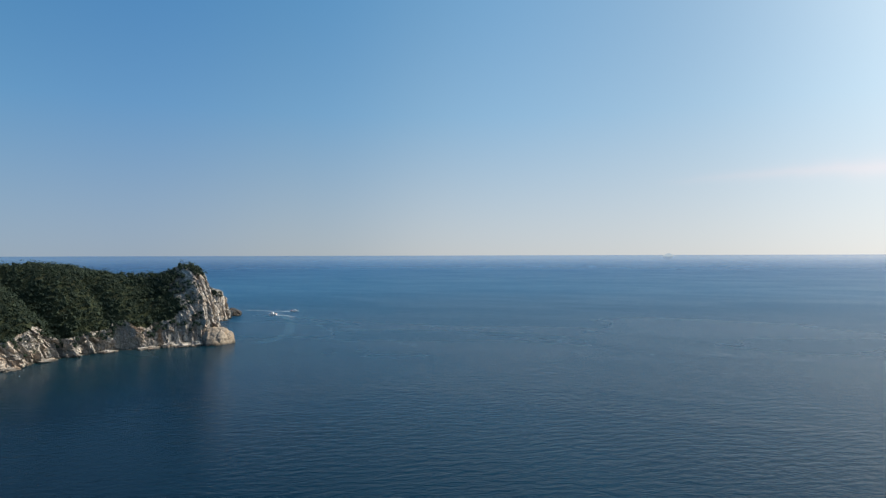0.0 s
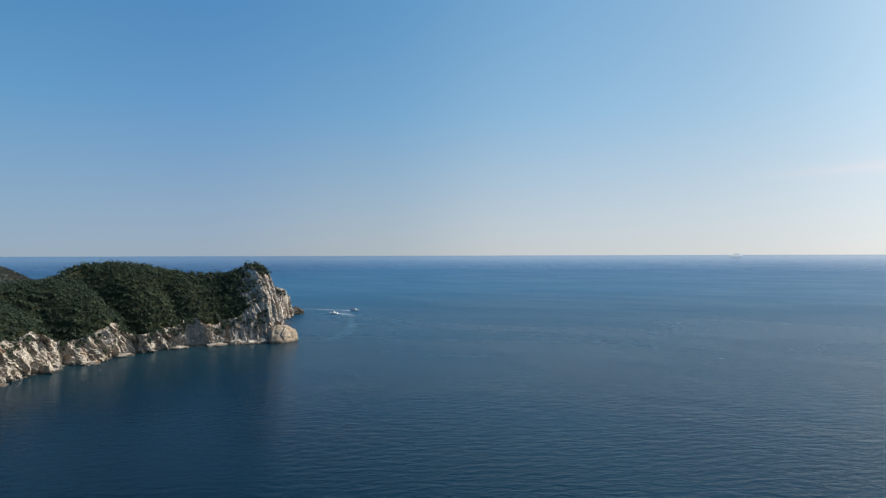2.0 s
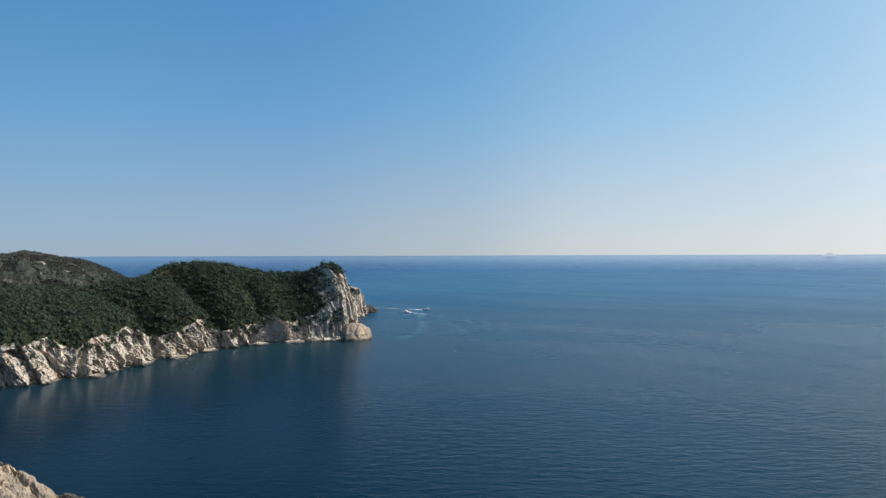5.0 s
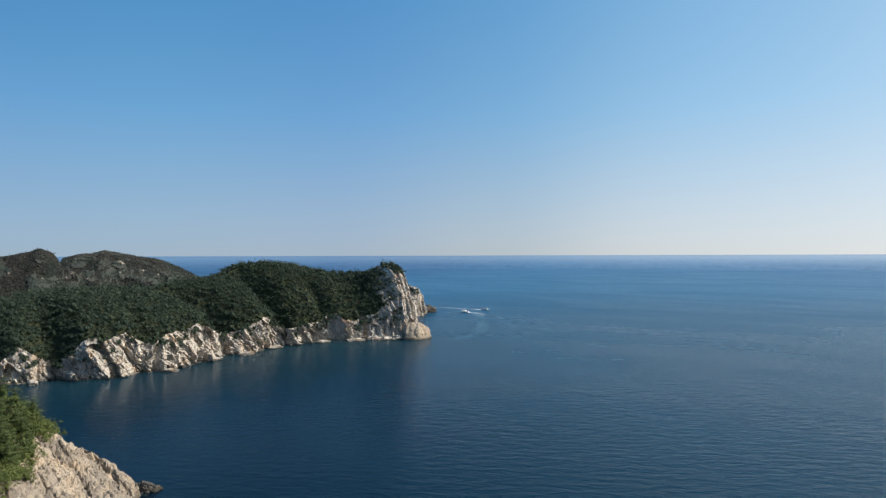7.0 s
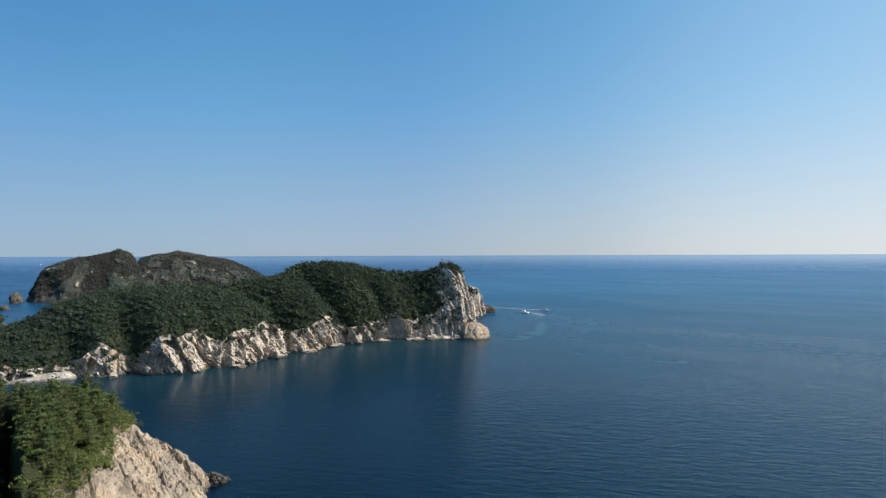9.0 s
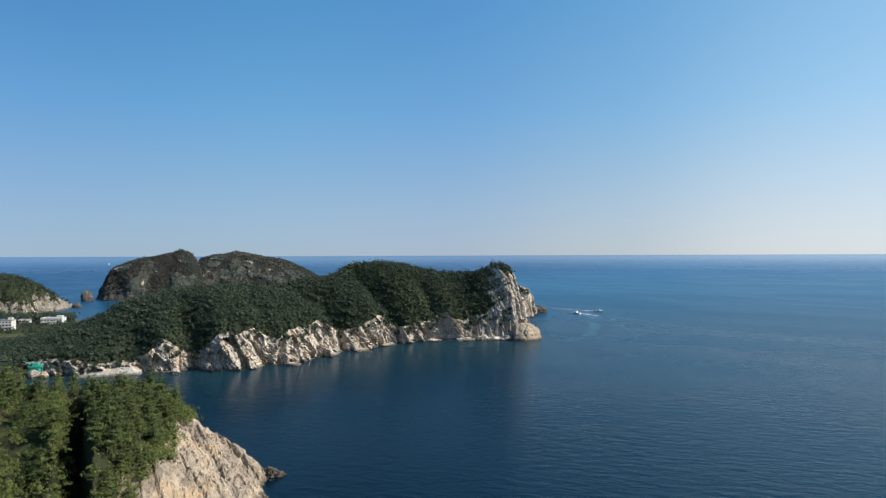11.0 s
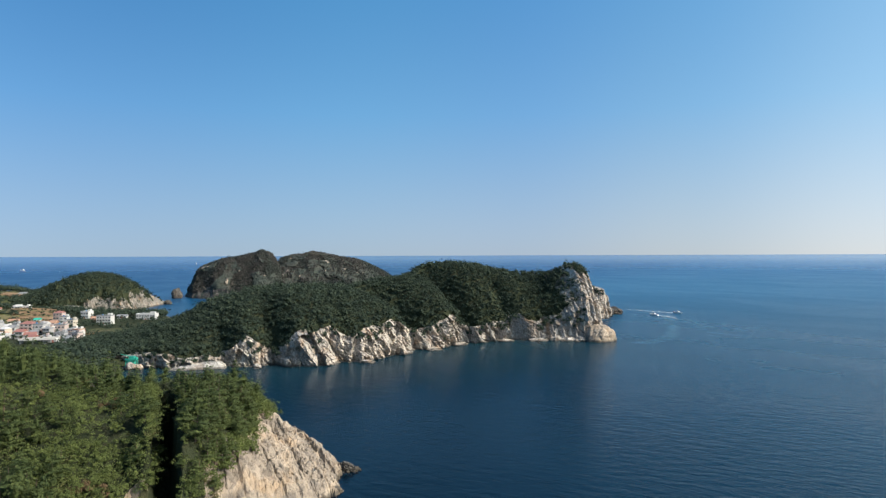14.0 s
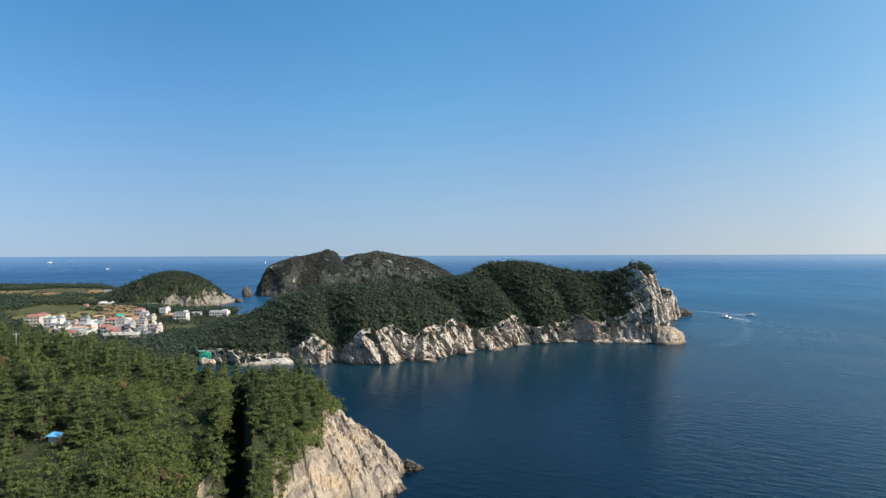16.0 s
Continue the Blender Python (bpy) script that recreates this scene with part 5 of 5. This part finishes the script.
def house(label, u, v, w, d, h, wall, roof, style="flat", turn=0.0, cat="house", name="house"):
    """A village building: walls, roof with its overhang or parapet, door and windows."""
    storeys = max(1, round(h / 3.0))
    sill = h / storeys
    cols = max(2, round(w / 2.9))
    root = new(name)
    tagged(root, label, cat, group="village houses")
    root.matrix_world = Matrix.Translation(n_world(u, v, low_at(u, v))) @ Matrix.Rotation(math.atan2(NU.y, NU.x) + radians(turn), 4, "Z")
    part("wall", boxes((-w / 2, -d / 2, -3.0, w / 2, d / 2, h), bevel=0.05), wall, root)
    bm = bmesh.new()
    if style == "flat":
        box(bm, -w / 2 - 0.15, -d / 2 - 0.15, h, w / 2 + 0.15, d / 2 + 0.15, h + 0.25)
        for q in ((-w / 2 - 0.15, -d / 2 - 0.15, w / 2 + 0.15, -d / 2 + 0.1), (-w / 2 - 0.15, d / 2 - 0.1, w / 2 + 0.15, d / 2 + 0.15), (-w / 2 - 0.15, -d / 2 + 0.1, -w / 2 + 0.1, d / 2 - 0.1), (w / 2 - 0.1, -d / 2 + 0.1, w / 2 + 0.15, d / 2 - 0.1)):
            box(bm, q[0], q[1], h + 0.25, q[2], q[3], h + 0.9)
        part("roof", bm, roof, root)
        part("stair_tower", boxes((w * 0.14, d * 0.0, h + 0.25, w * 0.40, d * 0.40, h + 2.4), bevel=0.05), wall, root)
        part("water_tank", rod(bmesh.new(), (-w * 0.25, d * 0.2, h + 0.25), (-w * 0.25, d * 0.2, h + 1.6), 0.7, 0.7, 10), BLUE_ROOF if h > 6 else STEEL, root)
    else:
        rise = d * (0.22 if style == "hip" else 0.3)
        inset = d * 0.4 if style == "hip" else 0.0
        o = 0.5
        vs = [bm.verts.new(c) for c in ((-w / 2 - o, -d / 2 - o, h), (w / 2 + o, -d / 2 - o, h), (w / 2 + o, d / 2 + o, h), (-w / 2 - o, d / 2 + o, h), (-w / 2 - o + inset, 0, h + rise), (w / 2 + o - inset, 0, h + rise))]
        for q in ((0, 1, 5, 4), (2, 3, 4, 5), (3, 0, 4), (1, 2, 5), (3, 2, 1, 0)):
            bm.faces.new([vs[i] for i in q])
        bmesh.ops.recalc_face_normals(bm, faces=bm.faces)
        part("roof", bm, roof, root)
    step = w / cols
    me = window_mesh(min(1.8, step * 0.62), 1.4)
    for s in range(storeys):
        for k in range(cols):
            if s == 0 and k == cols // 2:
                continue
            o = new("window", me[0])
            o.parent = root
            o.matrix_basis = pose(-w / 2 + step * (k + 0.5), -d / 2, s * sill + 0.9)
            new("pane", me[1]).parent = o
        if storeys > 2 and s:
            part("balcony", boxes((-w / 2 + 0.3, -d / 2 - 0.9, s * sill - 0.15, w / 2 - 0.3, -d / 2, s * sill), (-w / 2 + 0.3, -d / 2 - 0.9, s * sill, w / 2 - 0.3, -d / 2 - 0.8, s * sill + 0.8), bevel=0.02), wall, root)
    part("door", boxes((-w / 2 + step * (cols // 2 + 0.5) - 0.5, -d / 2 - 0.06, 0, -w / 2 + step * (cols // 2 + 0.5) + 0.5, -d / 2 + 0.05, 2.1), bevel=0.02), RUST_RED, root)
    return root


house("cream apartment house with a red hipped roof", -381, 578, 13.6, 10, 9.3, CREAM_WALL, RED_ROOF, "hip", 8, "apartment house")
house("cream guest house with a red hipped roof", -382, 592, 9.7, 11, 9.3, CREAM_WALL, RED_ROOF, "hip", 8, "apartment house")
house("white four-storey apartment house with a flat roof", -349, 551, 7.0, 9, 9.7, WHITE_WALL, GREY_ROOF, "flat", 5, "apartment house")
house("white apartment house with a stair tower on its roof", -347, 560, 7.6, 9, 9.8, WHITE_WALL, GREY_ROOF, "flat", 5, "apartment house")
house("low white village house", -323, 531, 5.8, 7, 3.5, WHITE_WALL, WHITE_WALL, "flat", 0, "house")
house("small house with a peach wall", -337, 565, 7.2, 7, 5.3, PINK_WALL, GREY_ROOF, "flat", 4, "house")
house("narrow grey tower house with dark windows", -321, 557, 5.6, 7, 9.8, GREY_WALL, GREY_ROOF, "flat", 6, "house")
house("white house with a grey roof", -307, 521, 7.6, 8, 3.3, WHITE_WALL, GREY_ROOF, "gable", 10, "house")
house("white house beside the road", -299, 518, 6.6, 8, 3.8, WHITE_WALL, WHITE_WALL, "flat", 4, "house")
house("pale house with a cream wall", -325, 575, 7.3, 8, 4.8, CREAM_WALL, GREY_ROOF, "flat", 4, "house")
house("low house with an orange tiled roof on the slope", -355, 641, 8.2, 7, 2.6, CREAM_WALL, ORANGE_ROOF, "gable", 6, "house")
house("grey village house with a flat roof", -312, 567, 8.2, 8, 3.7, GREY_WALL, GREY_ROOF, "flat", -4, "house")
house("pinkish house with a faded red roof", -303, 568, 9.8, 9, 8.2, PALE_PINK, RED_ROOF, "hip", 5, "house")
house("plain grey concrete block", -295, 569, 9.3, 8, 7.4, GREY_WALL, GREY_ROOF, "flat", 5, "house")
house("small house with a green roof", -339, 652, 5.3, 6, 2.6, WHITE_WALL, TEAL, "gable", 8, "house")
house("house with an orange tiled roof", -309, 612, 6.1, 8, 3.6, CREAM_WALL, ORANGE_ROOF, "gable", 12, "house")
house("house with a faded orange tiled roof", -304, 612, 6.1, 8, 4.2, PALE_PINK, ORANGE_ROOF, "gable", -8, "house")
house("pinkish grey house with a flat roof", -277, 570, 8.8, 8, 6.8, PALE_PINK, GREY_ROOF, "flat", 3, "house")
house("tall pink house with a red roof", -316, 647, 8.2, 8, 10.4, PALE_PINK, RED_ROOF, "hip", 0, "house")
house("white three-storey house with a flat roof", -297, 618, 6.2, 8, 9.2, WHITE_WALL, GREY_ROOF, "flat", 6, "house")
house("cream house with a stepped flat roof", -291, 618, 7.3, 8, 6.4, CREAM_WALL, GREY_ROOF, "flat", -5, "house")
house("white modern house on the hillside", -311, 694, 8.2, 9, 6.7, WHITE_WALL, WHITE_WALL, "flat", -10, "house")
house("small brown house behind the guest house", -294, 673, 5.5, 6, 2.6, PINK_WALL, ORANGE_ROOF, "gable", 4, "house")
house("white three-storey guest house with balconies", -268, 636, 13.3, 9, 8.3, WHITE_WALL, GREY_ROOF, "flat", 0, "guest house")
house("small white shed by the harbour", -275, 694, 9.5, 6, 2.6, WHITE_WALL, GREY_ROOF, "gable", 5, "shed")
house("long white warehouse by the harbour", -243, 676, 19.6, 9, 5.9, WHITE_WALL, WHITE_WALL, "flat", -4, "warehouse")
house("long white house on the hill above the village", -409, 745, 8.8, 7, 2.6, WHITE_WALL, WHITE_WALL, "gable", 4, "house")
house("white hillside house with a flat roof", -400, 745, 9.5, 7, 2.6, WHITE_WALL, WHITE_WALL, "flat", 4, "house")
house("small shed with a bright red roof", -418, 727, 4.0, 5, 2.6, CREAM_WALL, RED_ROOF, "gable", 4, "shed")
house("small white house on the hilltop", -488, 904, 9.0, 8, 2.6, WHITE_WALL, GREY_ROOF, "gable", 4, "house")
house("low white hilltop shed", -476, 904, 9.9, 7, 2.6, WHITE_WALL, GREY_ROOF, "gable", -6, "shed")
# the small houses packed between them
vr = random.Random(5)
for k in range(64):
    vv = vr.uniform(505, 590)
    uu = (vr.uniform(80, 285) - 784) / 1094 * vv
    wl = vr.choice((WHITE_WALL, CREAM_WALL, GREY_WALL, GREY_WALL, GREY_WALL, PALE_PINK))
    rf = vr.choice((GREY_ROOF, GREY_ROOF, GREY_ROOF, ORANGE_ROOF, RED_ROOF, WHITE_WALL))
    words = {WHITE_WALL: "white", CREAM_WALL: "cream", GREY_WALL: "grey", PALE_PINK: "pale pink"}[wl] + " village house with a " + {GREY_ROOF: "grey", ORANGE_ROOF: "orange", RED_ROOF: "red", WHITE_WALL: "white"}[rf] + " roof"
    house(words, uu, vv, vr.uniform(5, 9), vr.uniform(6, 8), vr.choice((2.8, 2.8, 3.2, 5.6)), wl, rf, vr.choice(("flat", "flat", "gable", "hip")), vr.uniform(-20, 20))

# the long pale flyover in front of the houses
z = low_at(-280, 505)
deck = new("road_bridge")
tagged(deck, "long pale concrete road deck before the village", "bridge")
deck.matrix_world = Matrix.Translation(n_world(-256, 494, z)) @ Matrix.Rotation(math.atan2(NU.y, NU.x) + radians(4), 4, "Z")
part("deck", boxes((-13, -3.5, 3.2, 13, 3.5, 4.0), (-13, -3.5, 4.0, 13, -3.2, 4.8), (-13, 3.2, 4.0, 13, 3.5, 4.8), bevel=0.04), CONCRETE, deck)
for x in (-12, -4, 4, 12):
    part("pier", boxes((x - 0.6, -2.0, -4, x + 0.6, 2.0, 3.2), bevel=0.05), GREY_WALL, deck)


def field_patch(name, label, u, v, w, d, turn, material):
    """A worked terrace that follows the ground."""
    n, m = 14, 8
    ca, sa = math.cos(radians(turn)), math.sin(radians(turn))
    vs = []
    for i in range(n):
        for j in range(m):
            x, y = (i / (n - 1) - 0.5) * w * (1 + 0.12 * math.sin(j * 1.7)), (j / (m - 1) - 0.5) * d * (1 + 0.15 * math.sin(i * 1.1))
            uu, vv = u + x * ca - y * sa, v + x * sa + y * ca
            vs.append(tuple(n_world(uu, vv, low_at(uu, vv) + 1.4)))
    ob = new(name, mesh_of(name, vs, grid_faces(n, m), [material]))
    solid = ob.modifiers.new("thickness", "SOLIDIFY")
    solid.thickness, solid.offset = 2.4, -1
    return tagged(ob, label, "field", kind="structure")


GRASS = ground_material("meadow_grass", [(0.3, (0.05, 0.066, 0.028)), (0.5, (0.085, 0.09, 0.042)), (0.7, (0.14, 0.115, 0.065))], 0.05)
MEADOW = ground_material("dry_meadow", [(0.3, (0.16, 0.15, 0.06)), (0.5, (0.22, 0.18, 0.09)), (0.7, (0.31, 0.23, 0.13))], 0.05)
TERRACE = ground_material("ploughed_earth", [(0.3, (0.15, 0.095, 0.055)), (0.5, (0.27, 0.17, 0.095)), (0.7, (0.40, 0.28, 0.17))], 0.05)
for words, u, v, w, d, turn, soil in FIELDS:
    field_patch("field", words, u, v, w, d, turn, {"grass": GRASS, "earth": TERRACE, "dry": MEADOW}[soil])


# ---------------------------------------------------------------- shore works by the inlet
def teal_derrick():
    root = new("shore_derrick")
    tagged(root, "teal painted steel derrick on the rocky inlet shore", "derrick")
    root.matrix_world = pose(-384.4, 215.4, 3.0, 0, 0, 35) @ Matrix.Diagonal((0.8, 0.8, 0.66, 1))
    part("tower", boxes((-2.6, -1.9, -1.6, 2.8, 1.9, 3.2), bevel=0.1), TEAL, root)
    part("platform", boxes((-4.2, -2.4, 3.2, 4.4, 2.4, 3.8), (-4.2, -2.4, 3.8, 4.4, -2.3, 4.7), bevel=0.04), TEAL, root)
    for x, y in ((-3.4, -1.8), (3.6, -1.8), (-3.4, 1.8), (3.6, 1.8)):
        part("leg", rod(bmesh.new(), (x * 1.15, y * 1.2, -4), (x, y, 3.2), 0.28, 0.24, 8), TEAL, root)
    part("brace", rod(bmesh.new(), (-3.7, -2.0, -1.5), (3.8, -2.0, 2.6), 0.18, 0.18, 6), TEAL, root)
    part("cabin", boxes((-1.4, -1.6, 3.8, 2.6, 1.6, 6.6), bevel=0.08), TEAL, root)
    part("boom", rod(bmesh.new(), (-0.8, 0, 6.0), (-8.5, 0, 8.6), 0.4, 0.25, 8), TEAL, root)
    part("stay", rod(bmesh.new(), (1.4, 0, 6.6), (-4.0, 0, 7.2), 0.1, 0.1, 6), STEEL, root)
    part("counterweight", boxes((2.7, -1.0, 4.0, 4.3, 1.0, 5.6), bevel=0.05), TEAL, root)



teal_derrick()
boulder("rock", "pale boulder at the foot of the derrick", (-379.5, 212.0, 0), (4.2, 3.2, 3.4), 8.3, ROCK, sink=0.4)
boulder("rock", "pale broken rock beside the derrick", (-375.0, 214.6, 0), (3.4, 2.6, 2.6), 9.7, ROCK, sink=0.4)

bm = bmesh.new()
bmesh.ops.create_grid(bm, x_segments=40, y_segments=16, size=1.0)
for q in bm.verts:
    x, y = q.co.x, q.co.y
    q.co = Vector((x * 19, y * 7, -1.0 + (1.0 + 5.4 * (0.5 + 0.5 * x) ** 0.8) * (1 - max(0, x) ** 6) * (1 - y ** 4) + 0.7 * (1 - y * y) * noise.fractal(Vector((x * 6, y * 3, 1)), 0.9, 2, 4)))
ramp_me = bpy.data.meshes.new("rock_ramp")
r = bmesh.ops.extrude_face_region(bm, geom=bm.faces[:])
for q in r["geom"]:
    if isinstance(q, bmesh.types.BMVert):
        q.co.z = -3
bmesh.ops.recalc_face_normals(bm, faces=bm.faces)
bm.to_mesh(ramp_me)
bm.free()
PALE_ROCK = rock_material("pale_slab", (0.62, 0.58, 0.52), (0.52, 0.48, 0.43), (0.28, 0.26, 0.23))
ramp_me.materials.append(PALE_ROCK)
slab = new("rock_slab", ramp_me)
p = p_world(0, 14, 0)
slab.matrix_world = pose(p.x, p.y, -0.2, 0, 0, 48)
tagged(slab, "pale smooth granite slab running into the inlet", "rock")


def pole(u, v, h, label):
    z = float(cape_height(np.array([u]), np.array([v]))[0])
    root = new("utility_pole")
    tagged(root, label, "pole")
    root.matrix_world = Matrix.Translation(n_world(u, v, z)) @ Matrix.Rotation(0.7, 4, "Z")
    part("mast", rod(bmesh.new(), (0, 0, -1), (0, 0, h), 0.15, 0.09, 8), CONCRETE, root)
    part("crossarm", boxes((-1.0, -0.06, h - 1.0, 1.0, 0.06, h - 0.86), bevel=0.02), STEEL, root)
    part("insulator", boxes((-0.95, -0.05, h - 0.86, -0.85, 0.05, h - 0.6), (0.85, -0.05, h - 0.86, 0.95, 0.05, h - 0.6), bevel=0.02), HULL_WHITE, root)


pole(-143, 207, 9.2, "concrete utility pole above the pine tops")

# blue sheet roof half hidden in the wood
p_u, p_v = -103.6, 165
zz = float(cape_height(np.array([p_u]), np.array([p_v]))[0]) - 1.05
hut = new("hut")
tagged(hut, "small hut with a bright blue sheet roof in the wood", "hut")
hut.matrix_world = Matrix.Translation(n_world(p_u, p_v, zz)) @ Matrix.Rotation(0.5, 4, "Z") @ Matrix.Diagonal((0.72, 0.72, 0.66, 1))
part("wall", boxes((-2.0, -1.2, -0.5, 2.0, 1.2, 3.6), bevel=0.04), GREY_WALL, hut)
bm = bmesh.new()
for k in range(8):
    box(bm, -2.6 + k * 0.65, -1.9, 3.75 + 0.05 * (k % 2), -2.6 + (k + 1) * 0.65, 1.9, 3.83 + 0.05 * (k % 2))
bmesh.ops.rotate(bm, verts=bm.verts, cent=(0, 0, 3.8), matrix=Matrix.Rotation(radians(14), 3, "X"))
part("roof", bm, BLUE_TARP, hut, "bright blue corrugated sheet roof")


# ---------------------------------------------------------------- boats
def boat(label, x, y, z, heading, length, cabin=True):
    """A small motor boat with hull, deck, cabin, window band, mast and rail."""
    root = new("motor_boat")
    tagged(root, label, "boat", group="motor boats")
    root.matrix_world = pose(x, y, z, 0, 0, heading)
    L, W = length, length * 0.30
    bm = bmesh.new()
    rows = []
    for i in range(13):
        f = i / 12
        half = W / 2 * (1 - max(0, (f - 0.55) / 0.45) ** 2.2) * (0.9 + 0.1 * min(1, f * 4))
        sheer = 0.10 * L + 0.05 * L * max(0, f - 0.4) ** 1.5 * 2
        keel = -0.05 * L + 0.10 * L * max(0, (f - 0.7) / 0.3) ** 2
        xx = -L / 2 + f * L
        rows.append([bm.verts.new(c) for c in ((xx, -half, sheer), (xx, -half * 0.8, 0.0), (xx, 0, keel), (xx, half * 0.8, 0.0), (xx, half, sheer))])
    for a, b in zip(rows, rows[1:]):
        for k in range(4):
            bm.faces.new((a[k], a[k + 1], b[k + 1], b[k]))
        bm.faces.new((a[4], a[0], b[0], b[4]))
    bm.faces.new(rows[0])
    bmesh.ops.remove_doubles(bm, verts=bm.verts, dist=0.001)
    bmesh.ops.recalc_face_normals(bm, faces=bm.faces)
    part("hull", bm, HULL_WHITE, root)
    if cabin:
        cab = part("cabin", boxes((-L * 0.12, -W * 0.32, L * 0.10, L * 0.16, W * 0.32, L * 0.24), bevel=0.12), HULL_WHITE, root)
        part("window", boxes((-L * 0.10, -W * 0.33, L * 0.165, L * 0.165, W * 0.33, L * 0.215), bevel=0.03), GLASS, cab)
        part("mast", rod(bmesh.new(), (-L * 0.02, 0, L * 0.24), (-L * 0.02, 0, L * 0.40), 0.06, 0.04), STEEL, root)
        part("engine_cover", boxes((-L * 0.46, -W * 0.22, L * 0.09, -L * 0.36, W * 0.22, L * 0.16), bevel=0.06), RUST_RED, root)


def wake(name, label, pts, w0, w1, cover0, cover1, z=0.06, material=None):
    """A strip of foam along a path, thinning behind the boat."""
    n = 60
    xs = np.linspace(0, 1, n)
    t = np.linspace(0, 1, len(pts))
    X, Y = np.interp(xs, t, [p[0] for p in pts]), np.interp(xs, t, [p[1] for p in pts])
    for _ in range(12):
        X[1:-1] = (X[:-2] + X[1:-1] * 2 + X[2:]) / 4
        Y[1:-1] = (Y[:-2] + Y[1:-1] * 2 + Y[2:]) / 4
    dx, dy = np.gradient(X), np.gradient(Y)
    k = np.hypot(dx, dy)
    nx, ny = -dy / k, dx / k
    vs, cov = [], []
    for i in range(n):
        w = w0 + (w1 - w0) * xs[i]
        for j in range(7):
            f = j / 3 - 1
            vs.append((X[i] + nx[i] * f * w / 2, Y[i] + ny[i] * f * w / 2, z))
            cov.append((cover0 + (cover1 - cover0) * xs[i] ** 0.6) * (1 - abs(f) ** 2) - 0.6 * abs(f) ** 3)
    me = mesh_of(name, vs, grid_faces(n, 7), [material or FOAM])
    at = me.attributes.new("cover", "FLOAT", "POINT")
    at.data.foreach_set("value", np.array(cov, dtype=np.float32))
    ob = new(name, me)
    return tagged(ob, label, "wake", kind="stuff")


boat("white motor boat turning off the point", -203, 737, 0.1, 160, 11)
boat("white motor boat with a red stern running past the point", -186, 776, 0.1, -12, 11)
wake("wake", "white foam wake behind the running boat", [(-191, 777), (-212, 782.5), (-236, 790), (-262, 799)], 5, 4, 1.3, 0.3)
wake("wake", "foam churned by the turning boat", [(-198, 736), (-187, 731), (-176, 720), (-170, 700)], 5, 9, 1.2, 0.05)
wake("wake", "pale smoothed water where the boat turned", [(-190, 731), (-171, 684), (-152, 621), (-140, 558), (-141, 516), (-150, 495)], 10, 30, 0.95, 0.35, 0.03, SLICK)
wake("wake", "narrow smooth streak behind the running boat", [(-167, 737), (-147, 684), (-128, 629), (-114, 596)], 5, 9, 0.75, 0.5, 0.035, SLICK)
wake("wake", "long pale streak of the running boat's old wake", [(-114, 601), (-74, 587), (-38, 567), (-7, 537)], 6, 12, 0.75, 0.3, 0.03, SLICK)
wake("wake", "second pale streak of the old wake", [(-113, 583), (-78, 552), (-46, 514), (-22, 481)], 6, 13, 0.7, 0.25, 0.04, SLICK)
wake("wake", "smoothed water along the boat's first track", [(-228, 787), (-254, 811), (-276, 820), (-289, 823)], 8, 8, 0.8, 0.45, 0.03, SLICK)
wake("wake", "faint smooth streak over the open water", [(-158, 765), (-108, 762), (-56, 750), (-4, 753)], 8, 14, 0.35, 0.15, 0.045, SLICK)
wake("wake", "foam washing round the rock off the cape", [tuple(n_world(*q, 0)[:2]) for q in ((-13.0, 201.4), (-11.4, 200.6), (-9.4, 200.9), (-7.8, 202.4), (-7.0, 204.4))], 0.9, 0.7, 0.1, -0.1)
wake("wake", "thin pale streak of an old wake", [(-60, 770), (-20, 745), (30, 735), (80, 738)], 5, 6, 0.12, -0.05)
for x, y, z, h, q in ((-3283, 1303, 7.0, 40, 22), (-3047, 1359, 0.4, -20, 18), (-4013, 1279, 37.6, 60, 22), (-3965, 1374, 36.8, 10, 19), (-3318, 2247, 27.2, 150, 18)):
    boat("white fishing boat far out at sea", x, y, z, h, q)
for k, (x, y) in enumerate(((-318, 232), (-247.1, 361.5))):
    root = new("mooring_buoy")
    tagged(root, "small white round mooring buoy on the water", "buoy", group="buoys")
    root.matrix_world = pose(x, y, 0)
    bm = bmesh.new()
    bmesh.ops.create_uvsphere(bm, u_segments=14, v_segments=8, radius=0.22, matrix=Matrix.Translation((0, 0, 0.12)))
    part("float", bm, HULL_WHITE, root)
    part("ring", rod(bmesh.new(), (0, 0, 0.3), (0, 0, 0.5), 0.04, 0.04), STEEL, root)


# a far island beyond the sea's rim, pale with distance
def far_island():
    me_v, me_f = [], []
    n, m = 40, 6
    for i in range(n):
        f = i / (n - 1)
        h = 12 + 14 * math.exp(-((f - 0.55) / 0.2) ** 2) + 2 * noise.noise(Vector((f * 9, 0, 0)))
        h *= min(1.0, f * 4, (1 - f) * 4)
        for j in range(m):
            g = j / (m - 1) - 0.5
            me_v.append((-55 + 110 * f, g * 60, h * (1 - (2 * g) ** 2)))
    # lost in the bright air of the distance
    haze = Mat("hazy_distance", rough=1.0, spec=0.0).color((0.02, 0.02, 0.02))
    haze.b.inputs["Emission Color"].default_value = (0.40, 0.48, 0.54, 1)
    haze.b.inputs["Emission Strength"].default_value = 1.0
    ob = new("backdrop", mesh_of("backdrop", me_v, grid_faces(n, m), [haze.m], smooth=True))
    ob.matrix_world = pose(1575, 4330, 57, 0, 0, -20)
    tagged(ob, "faint pale island on the horizon", "island", kind="structure")


far_island()
